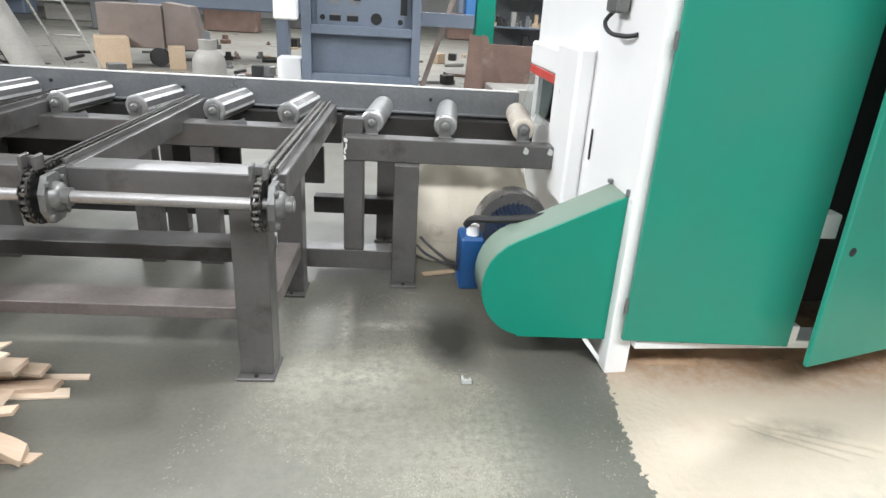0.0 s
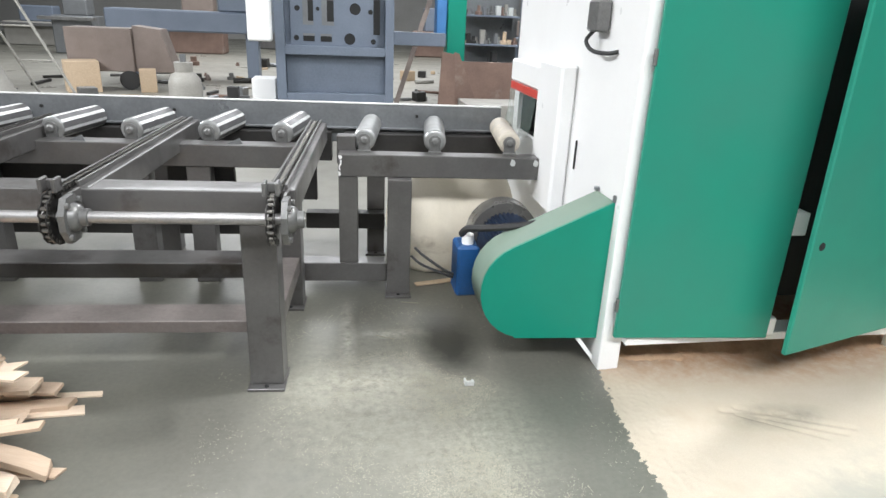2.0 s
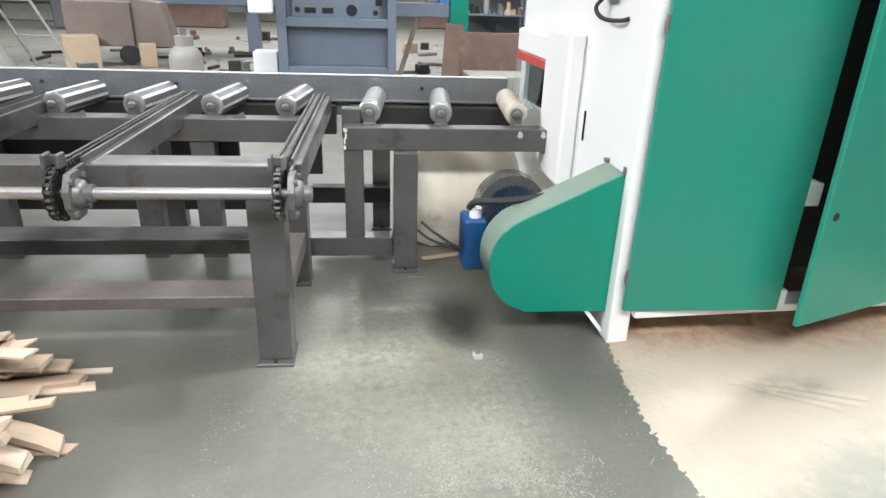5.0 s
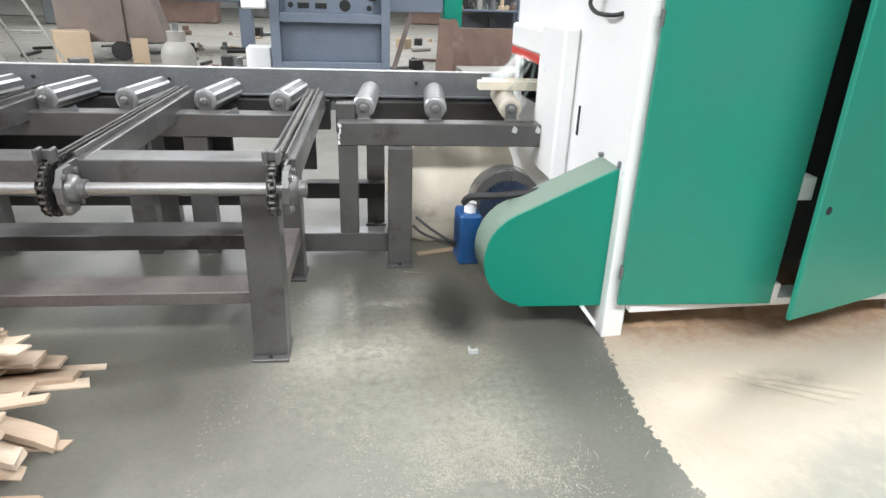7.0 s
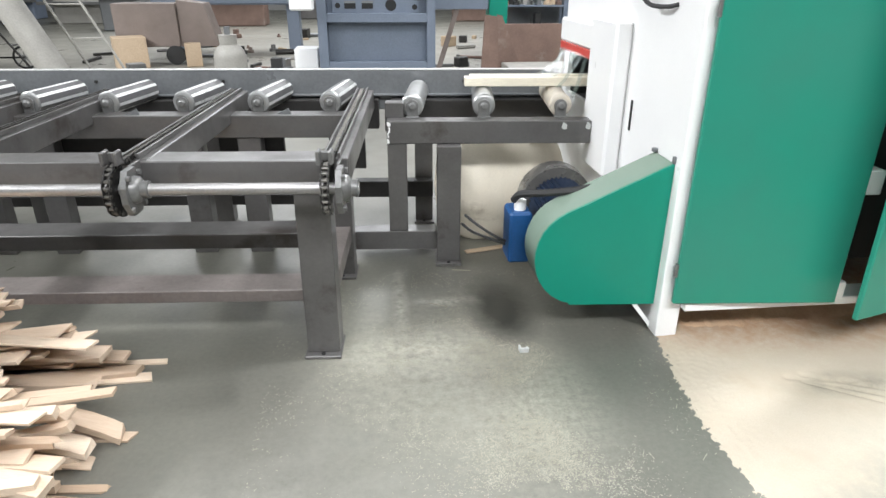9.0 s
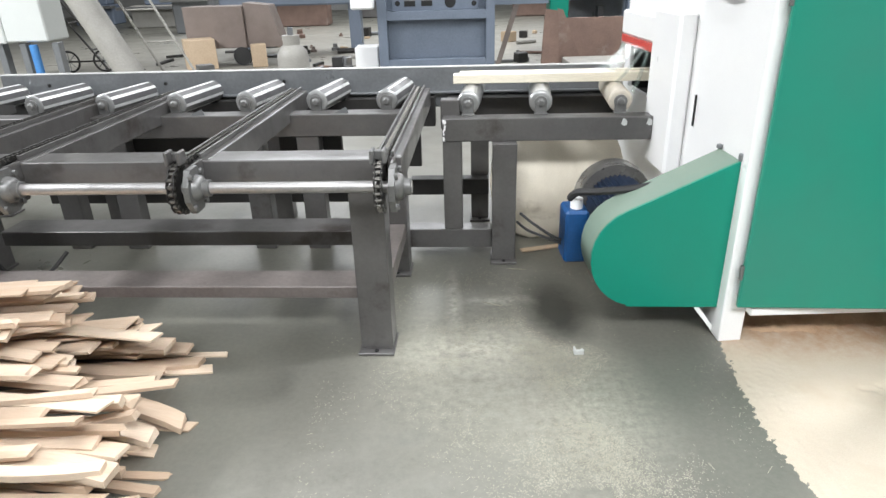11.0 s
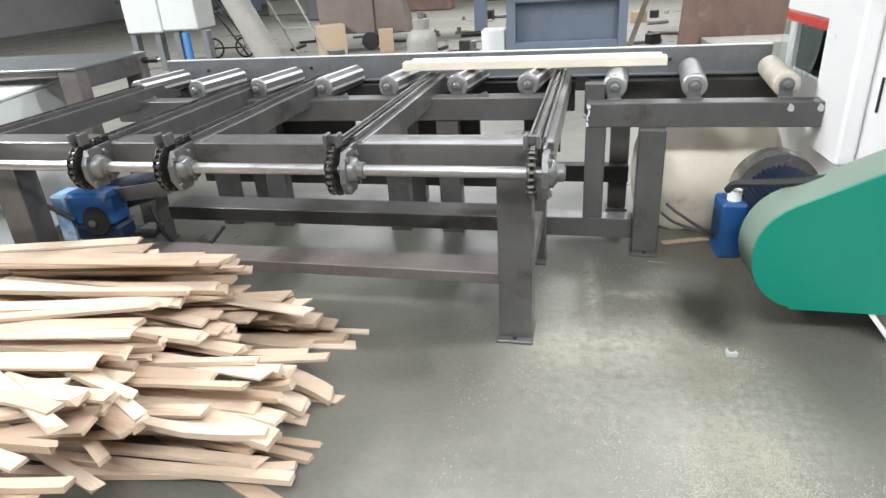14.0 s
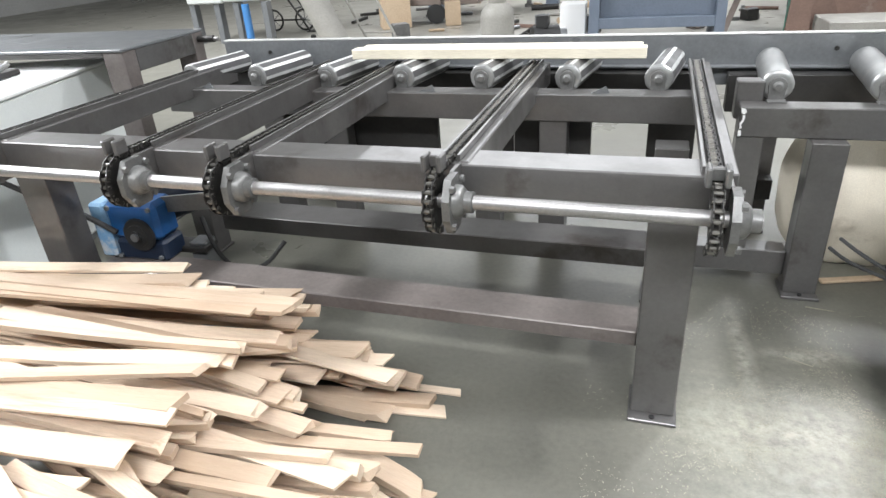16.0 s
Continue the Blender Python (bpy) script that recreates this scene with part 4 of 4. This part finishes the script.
bm = bmesh.new()
box(bm, -0.066, -0.026, 2.132, 2.14, 0.0, 0.024, bevel=0.002)
box(bm, -0.066, -0.058, 2.1405, 2.165, 0.0, 0.024, bevel=0.002)
box(bm, -0.034, -0.026, 2.1405, 2.162, 0.0, 0.016, bevel=0.002)
solo("sheet_clip", bm, CABINET, "small bent pale steel clip on the floor", "clip")
for x, y, l, a in ((-0.37, 2.585, 0.1, -28), (-0.21, 2.96, 0.1, -12), (-0.13, 2.2, 0.06, 8)):
    c, d = math.cos(radians(a)), math.sin(radians(a))
    bm = bmesh.new()
    pts = [(-0.5, -0.3), (-0.1, -0.5), (0.5, -0.1), (0.42, 0.25), (0.0, 0.15), (-0.46, 0.4)]
    prism(bm, [(x + u * l * c - v * 0.006 * d, y + u * l * d + v * 0.006 * c) for u, v in pts], "z", 0.0005, 0.003)
    solo("wood_sliver", bm, CHIPS, "thin pale wood sliver on the floor", "wood sliver", "slivers by the conveyor")

# ---- far things in the hall ----
fr = thing("unfinished_machine", -0.6, 9.2, 0, "blue-grey welded machine frame with cut-out panel", "machine frame")
FX0, FX1, FY = -1.395, 0.184, 8.9
part("post", B(FX0, FX0 + 0.125, FY, FY + 0.7, 0, 1.85), MACHINE_GREY, fr)
part("post", B(FX1 - 0.115, FX1, FY, FY + 0.7, 0, 1.85), MACHINE_GREY, fr)
part("cross_beam", B(FX0 + 0.126, FX1 - 0.116, FY + 0.003, FY + 0.6, 0.87, 0.985), MACHINE_GREY, fr)
part("bottom_beam", B(FX0 + 0.126, FX1 - 0.116, FY + 0.003, FY + 0.6, 0.24, 0.36), MACHINE_GREY, fr)
part("lower_panel", B(FX0 + 0.126, FX1 - 0.116, FY + 0.14, FY + 0.16, 0.36, 0.87), MACHINE_GREY, fr)
upper = part("upper_panel", B(FX0 + 0.2, FX1 - 0.22, FY + 0.1, FY + 0.12, 0.985, 1.85), MACHINE_GREY, fr)
part("recess", B(FX0 + 0.126, FX0 + 0.2, FY + 0.16, FY + 0.18, 0.985, 1.85), MACHINE_GREY, fr)
part("recess", B(FX1 - 0.22, FX1 - 0.116, FY + 0.16, FY + 0.18, 0.985, 1.85), MACHINE_GREY, fr)
# thin black plates laid on the uncut panel paint the shade in its holes
for x, z, r in ((-0.335, 1.47, 0.075), (-0.41, 1.085, 0.075), (-1.1, 1.455, 0.035), (-0.83, 1.455, 0.025), (-1.12, 1.08, 0.035), (-0.13, 1.44, 0.032), (-0.09, 1.06, 0.035)):
    part("hole", R((x, FY + 0.097, z), (x, FY + 0.1015, z), r, seg=20), DARK, upper)
for x0, x1, z0, z1 in ((-1.03, -0.89, 1.25, 1.6), (-0.78, -0.62, 1.25, 1.6), (-1.03, -0.88, 1.04, 1.14), (-0.8, -0.65, 1.04, 1.14)):
    part("cutout", B(x0, x1, FY + 0.096, FY + 0.1015, z0, z1, bevel=0), STEEL_GREY, upper)
    part("cutout", B(x0 + 0.07 * (z1 > 1.2), x1, FY + 0.094, FY + 0.0965, z0 + 0.05 * (z1 > 1.2), z1 - 0.03, bevel=0), DARK, upper)
part("slot", B(-0.09, -0.0, FY + 0.096, FY + 0.1015, 1.15, 1.6, bevel=0), DARK, upper)
part("switch_box", B(-1.72, -1.42, 8.7, 8.9, 1.03, 1.85, bevel=0.02), WHITE, fr, "white switch box on the frame's side")
part("side_beam", B(0.184, 0.95, 9.2, 9.35, 1.02, 1.2), MACHINE_GREY, fr)

solo("white_carton", B(-1.78, -1.45, 9.3, 9.7, 0, 0.5, bevel=0.01), WHITE, "small white carton on the floor", "carton")


def carton(x, y, w, d, h, turn, label):
    bm = bmesh.new()
    box(bm, -w / 2, w / 2, -d / 2, d / 2, 0, h, bevel=0.008, turn=None)
    ob = solo("carton", bm, CARTON, label, "carton")
    ob.matrix_world = Matrix.Translation((x, y, 0)) @ Matrix.Rotation(radians(turn), 4, "Z")
    return ob


carton(-4.75, 11.4, 0.5, 0.45, 0.5, 25, "brown cardboard box on the floor")
carton(-3.75, 11.5, 0.26, 0.25, 0.38, 15, "small brown cardboard box leaning by a cart")

cyl = thing("gas_cylinder", -2.36, 7.9, 0, "dusty grey gas cylinder standing upright", "gas cylinder")
part("shell", lathe(bmesh.new(), (-2.36, 7.9, 0), (0, 0, 1), [(0, 0.17), (0.02, 0.185), (0.55, 0.19), (0.62, 0.175), (0.68, 0.13), (0.71, 0.08)], 28), TANK, cyl, smooth=True)
part("collar", lathe(bmesh.new(), (-2.36, 7.9, 0.69), (0, 0, 1), [(0, 0.1), (0.12, 0.105), (0.121, 0.09)], 20), TANK, cyl, smooth=True)
part("valve", B(-2.39, -2.33, 7.87, 7.93, 0.8, 0.9), STEEL_GREY, cyl)

cart = thing("tool_cart", -4.2, 12.0, 0, "brown painted steel cart with caster wheels", "cart")
part("tray", B(-5.05, -4.0, 11.7, 12.3, 0.3, 1.0, bevel=0.01), BROWN, cart)
part("side_plate", prism(bmesh.new(), [(-3.99, 0.3), (-3.35, 0.3), (-3.55, 1.0), (-3.99, 1.05)], "y", 11.75, 12.25), BROWN, cart)
for x in (-4.95, -4.1):
    part("wheel", R((x, 11.68, 0.16), (x, 11.76, 0.16), 0.16), BLACK, cart, smooth=True)
part("post", B(-5.02, -4.9, 11.8, 11.9, 0.0, 0.3), STEEL_GREY, cart)

heap = thing("small_motor", -1.95, 8.6, 0, "dark little motor lying on the floor", "motor")
part("body", R((-2.05, 8.6, 0.17), (-1.75, 8.7, 0.17), 0.17), BLACK, heap, smooth=True)
part("cap", R((-1.75, 8.7, 0.18), (-1.66, 8.73, 0.18), 0.12), STEEL_GREY, heap, smooth=True)
part("terminal_box", B(-2.0, -1.86, 8.55, 8.68, 0.32, 0.46), BLACK, heap)
scrap = thing("steel_scrap", -2.4, 9.6, 0, "dark bent steel scrap on the floor", "scrap")
for k in range(5):
    part("piece", R((-2.55 + 0.06 * k, 9.5 + 0.05 * k, 0.02), (-2.2 + 0.03 * k, 9.7, 0.1 + 0.05 * (k % 3)), 0.02, seg=8), CHAIN_DARK, scrap)

solo("leaning_pipe", R((-4.45, 8.4, 0.0), (-5.75, 8.6, 2.6), 0.17, seg=28), TANK, "thick pale grey steel pipe leaning", "steel pipe", smooth=True)
TX, TY = -6.7, 11.3
truck = thing("hand_truck", TX, TY, 0, "dark steel hand truck with thin spoked wheels", "hand truck")
for x in (TX - 0.3, TX + 0.3):
    tyre = bmesh.new()
    for k in range(28):
        a, b = 2 * math.pi * k / 28, 2 * math.pi * (k + 1) / 28
        rod(tyre, (x + 0.17 * math.cos(a), TY, 0.19 + 0.17 * math.sin(a)), (x + 0.17 * math.cos(b), TY, 0.19 + 0.17 * math.sin(b)), 0.018, seg=8)
    wheel = part("wheel", tyre, BLACK, truck, "thin black wheel", smooth=True)
    for k in range(4):
        a = math.pi * k / 4
        part("spoke", R((x - 0.16 * math.cos(a), TY, 0.19 - 0.16 * math.sin(a)), (x + 0.16 * math.cos(a), TY, 0.19 + 0.16 * math.sin(a)), 0.007, seg=6), STEEL_GREY, wheel)
part("axle", R((TX - 0.3, TY, 0.19), (TX + 0.3, TY, 0.19), 0.015, seg=10), STEEL_DARK, truck)
part("toe_plate", B(TX + 0.4, TX + 0.9, TY - 0.2, TY + 0.2, 0.0, 0.012, bevel=0.002), STEEL_DARK, truck)
for dy in (-0.16, 0.16):
    part("side_rail", R((TX + 0.45, TY + dy, 0.02), (TX - 0.5, TY + dy, 1.5), 0.018, seg=8), STEEL_DARK, truck)
for f in (0.25, 0.55, 0.85):
    part("crossbar", R((TX + 0.45 - 0.95 * f, TY - 0.16, 0.02 + 1.48 * f), (TX + 0.45 - 0.95 * f, TY + 0.16, 0.02 + 1.48 * f), 0.014, seg=8), STEEL_DARK, truck)
lad = thing("steel_ladder", -4.2, 8.8, 0, "thin grey-brown steel ladder leaning", "ladder")
for dx in (0.0, 0.42):
    part("rail", R((-4.2 + dx, 8.8, 0), (-5.4 + dx, 9.0, 2.4), 0.017, seg=10), TANK, lad)
for k in range(5):
    f = 0.12 + 0.17 * k
    part("rung", R((-4.2 - 1.2 * f, 8.8 + 0.2 * f, 2.4 * f), (-3.78 - 1.2 * f, 8.8 + 0.2 * f, 2.4 * f), 0.011, seg=8), TANK, lad)

bed = thing("blue_grey_machine", -3.6, 14.0, 0, "long blue-grey machine bed standing in the hall", "machine")
part("bed", B(-5.0, -1.9, 13.6, 14.4, 0.9, 1.3, bevel=0.03), MACHINE_GREY, bed)
part("column", B(-2.9, -1.9, 13.7, 14.5, 1.302, 1.9, bevel=0.03), MACHINE_GREY, bed)
for x in (-4.7, -2.3):
    part("foot", B(x - 0.12, x + 0.12, 13.8, 14.2, 0, 0.9), MACHINE_GREY, bed)

rack = thing("parts_rack", 1.9, 11.2, 0, "grey steel shelf rack with small machine parts", "shelf rack")
for x in (1.42, 2.55):
    part("post", B(x, x + 0.1, 11.0, 11.12, 0, 2.0), MACHINE_GREY, rack)
for z in (0.55, 1.0, 1.47):
    part("shelf", B(1.52, 2.55, 11.0, 11.6, z - 0.03, z, bevel=0.004), MACHINE_GREY, rack)
part("back_sheet", B(1.42, 2.65, 11.61, 11.63, 0.1, 2.0), STEEL_GREY, rack)
r3 = random.Random(5)
for z in (0.55, 1.0, 1.47):
    for k in range(12):
        x = 1.58 + 0.082 * k + r3.uniform(-0.02, 0.02)
        q = r3.uniform(0.03, 0.075)
        mm = r3.choice((CHAIN_DARK, CAST, STEEL_GREY, BLACK, CABINET, TANK, CARTON, RUST))
        if k % 3 == 1:
            bm = box(bmesh.new(), x - q * 0.7, x + q * 0.7, 11.1, 11.1 + q * 2, z, z + q * r3.uniform(1.5, 4.5), bevel=0.004)
        else:
            bm = lathe(bmesh.new(), (x, 11.12 + r3.uniform(0, 0.2), z), (0, 0, 1), [(0, q), (q * 0.8, q), (q * 0.9, q * 0.5), (q * r3.uniform(1.6, 3.2), q * 0.45)], 12)
        solo("machine_part", bm, mm, "small machine part on a shelf", "machine part", "parts on the rack", smooth=k % 3 != 1)
col = thing("green_column", 1.15, 9.6, 0, "green painted upright column of a machine with a blue side", "machine column")
part("column", B(1.017, 1.29, 9.5, 9.8, 0.0, 2.0, bevel=0.01), GREEN, col)
part("side", B(0.86, 1.015, 9.55, 9.8, 1.1, 2.0, bevel=0.01), SKYBLUE, col, "light blue side piece")
tr = thing("rusty_trough", 1.6, 9.0, 0, "rusty brown sheet steel trough", "steel trough")
part("side", prism(bmesh.new(), [(0.78, 0.0), (1.05, 0.0), (1.0, 0.95), (0.83, 0.98)], "y", 8.7, 8.74), RUST, tr)
part("back", B(1.02, 2.5, 9.3, 9.34, 0.0, 0.82, bevel=0.004), RUST, tr)
part("fold", prism(bmesh.new(), [(1.06, 0.0), (1.5, 0.0), (1.1, 0.95), (1.03, 0.97)], "y", 8.9, 8.93), RUST, tr)
solo("steel_sheet", B(1.1, 2.6, 8.2, 8.85, 0.0, 0.35, bevel=0.01), TANK, "pale grey steel sheet stack on the floor", "steel sheet")
solo("leaning_timber", R((0.2, 9.3, 0.0), (0.95, 9.9, 2.1), 0.05, seg=4), BROWN, "dark brown timber bar leaning on the frame", "timber")
dm = thing("dark_machine", 2.95, 10.6, 0, "dark machine with a control plate", "machine")
part("body", B(2.8, 3.3, 10.5, 11.2, 0, 1.35, bevel=0.02), STEEL_GREY, dm)
part("plate", B(2.82, 3.0, 10.48, 10.499, 0.95, 1.1, bevel=0.002), CABINET, dm)
part("base", B(2.7, 3.4, 10.35, 10.5, 0, 0.8, bevel=0.02), CABINET, dm)

wt = thing("white_machine", -7.1, 10.3, 0, "white machine cabinet on dark legs", "machine")
part("cabinet", B(-7.8, -7.15, 10.0, 10.6, 0.62, 1.9, bevel=0.02), CABINET, wt)
part("cabinet", B(-7.14, -6.5, 10.0, 10.6, 0.64, 1.9, bevel=0.02), CABINET, wt)
for x in (-7.75, -7.3, -6.95, -6.45):
    part("leg", B(x - 0.05, x + 0.05, 10.05, 10.2, 0, 0.62), STEEL_GREY, wt)
part("hose", R((-6.75, 10.0, 0.0), (-6.75, 10.0, 0.6), 0.06), SKYBLUE, wt, "light blue pipe")

# scrap and small parts lying about on the far floor
r5 = random.Random(21)
for k in range(90):
    x, y = r5.uniform(-6.0, 3.2), r5.uniform(9.5, 17.0)
    if -1.5 < x < 0.3 and y < 10 or -5.3 < x < -3.2 and 11 < y < 12.5:
        continue
    sc = r5.uniform(0.04, 0.14)
    kind = r5.randrange(4)
    mm = r5.choice((CHAIN_DARK, RUST, STEEL, CARTON, CAST, TANK, BROWN, STEEL_GREY, CHAIN_DARK))
    if kind == 0:
        solo("loose_part", lathe(bmesh.new(), (x, y, 0), (0, 0, 1), [(0, sc), (sc * 0.7, sc), (sc * 0.8, sc * 0.6), (sc * 1.6, sc * 0.55)], 14), mm, "small machine part on the hall floor", "machine part", "scattered parts", smooth=True)
    elif kind == 1:
        a = r5.uniform(0, 3.1)
        solo("steel_offcut", B(x - sc * 3, x + sc * 3, y - 0.03, y + 0.03, 0.0, 0.05, turn=Matrix.Rotation(a, 4, "Z")), mm, "short steel offcut on the hall floor", "steel offcut", "scattered parts")
    elif kind == 2:
        solo("loose_box", B(x - sc, x + sc, y - sc, y + sc, 0.0, sc * 1.7, bevel=0.01, turn=Matrix.Rotation(r5.uniform(0, 1.5), 4, "Z")), mm, "small box on the hall floor", "box", "scattered parts")
    else:
        solo("pipe_offcut", R((x, y, sc * 0.4), (x + r5.uniform(-0.6, 0.6), y + r5.uniform(-0.3, 0.3), sc * 0.4), sc * 0.4, seg=12), mm, "short pipe offcut on the hall floor", "pipe", "scattered parts", smooth=True)

# dim machines along the far side
r4 = random.Random(3)
for k in range(11):
    x = -15 + 2.5 * k + r4.uniform(-0.4, 0.4)
    y = r4.uniform(19, 25)
    m1 = r4.choice((STEEL_GREY, BROWN, MACHINE_GREY, STEEL, RUST, TANK))
    far = thing("far_machine", x, y, 0, "dim workshop machine far off in the hall", "machine", "machines along the far side")
    w, h = r4.uniform(0.9, 1.8), r4.uniform(0.6, 1.0)
    part("base", B(x - w / 2, x + w / 2, y, y + 0.9, 0, h, bevel=0.03), m1, far)
    part("head", B(x - w / 4, x + w / 3, y + 0.2, y + 0.8, h + 0.001, h + r4.uniform(0.4, 0.8), bevel=0.03), r4.choice((STEEL_GREY, BROWN, MACHINE_GREY)), far)
    part("table", B(x - w * 0.7, x + w * 0.6, y - 0.3, y - 0.001, h - 0.12, h - 0.03, bevel=0.01), CAST, far)


# ---- what moves ----
def motions():
    lefts = ((0, 0.715), (3.6, 0.715), (4.5, 0.675), (5.5, 0.51), (6.5, 0.315), (7, 0.215), (7.5, 0.13), (8, 0.04), (8.5, -0.05), (9, -0.135), (10, -0.32), (11, -0.51), (11.5, -0.62), (12, -0.806), (12.5, -1.005), (13, -1.2), (13.5, -1.395), (14, -1.59), (14.5, -1.78), (15, -1.96), (15.5, -2.155), (16, -2.354))
    walk(board, [(t, pose(x, 3.55 - 0.063 * (x + 0.5), 0.89, 0, 0, -3.6)) for t, x in lefts])
    for i, s in enumerate(CURTAIN):
        o = ORIGIN[s.name] - ORIGIN[saw.name]
        up = 44 if 2 <= i <= 5 else (30 if i in (1, 6) else 8)
        walk(s, [(t, pose(o.x, o.y, o.z, 0, a * up, 0)) for t, a in ((0, 0), (5.4, 0), (6.3, 0.9), (7.5, 1.0), (9, 0.95), (11.5, 1.0), (13, 1.0), (13.5, 0.8), (14.0, 0.05), (14.5, 0), (16, 0))])


motions()
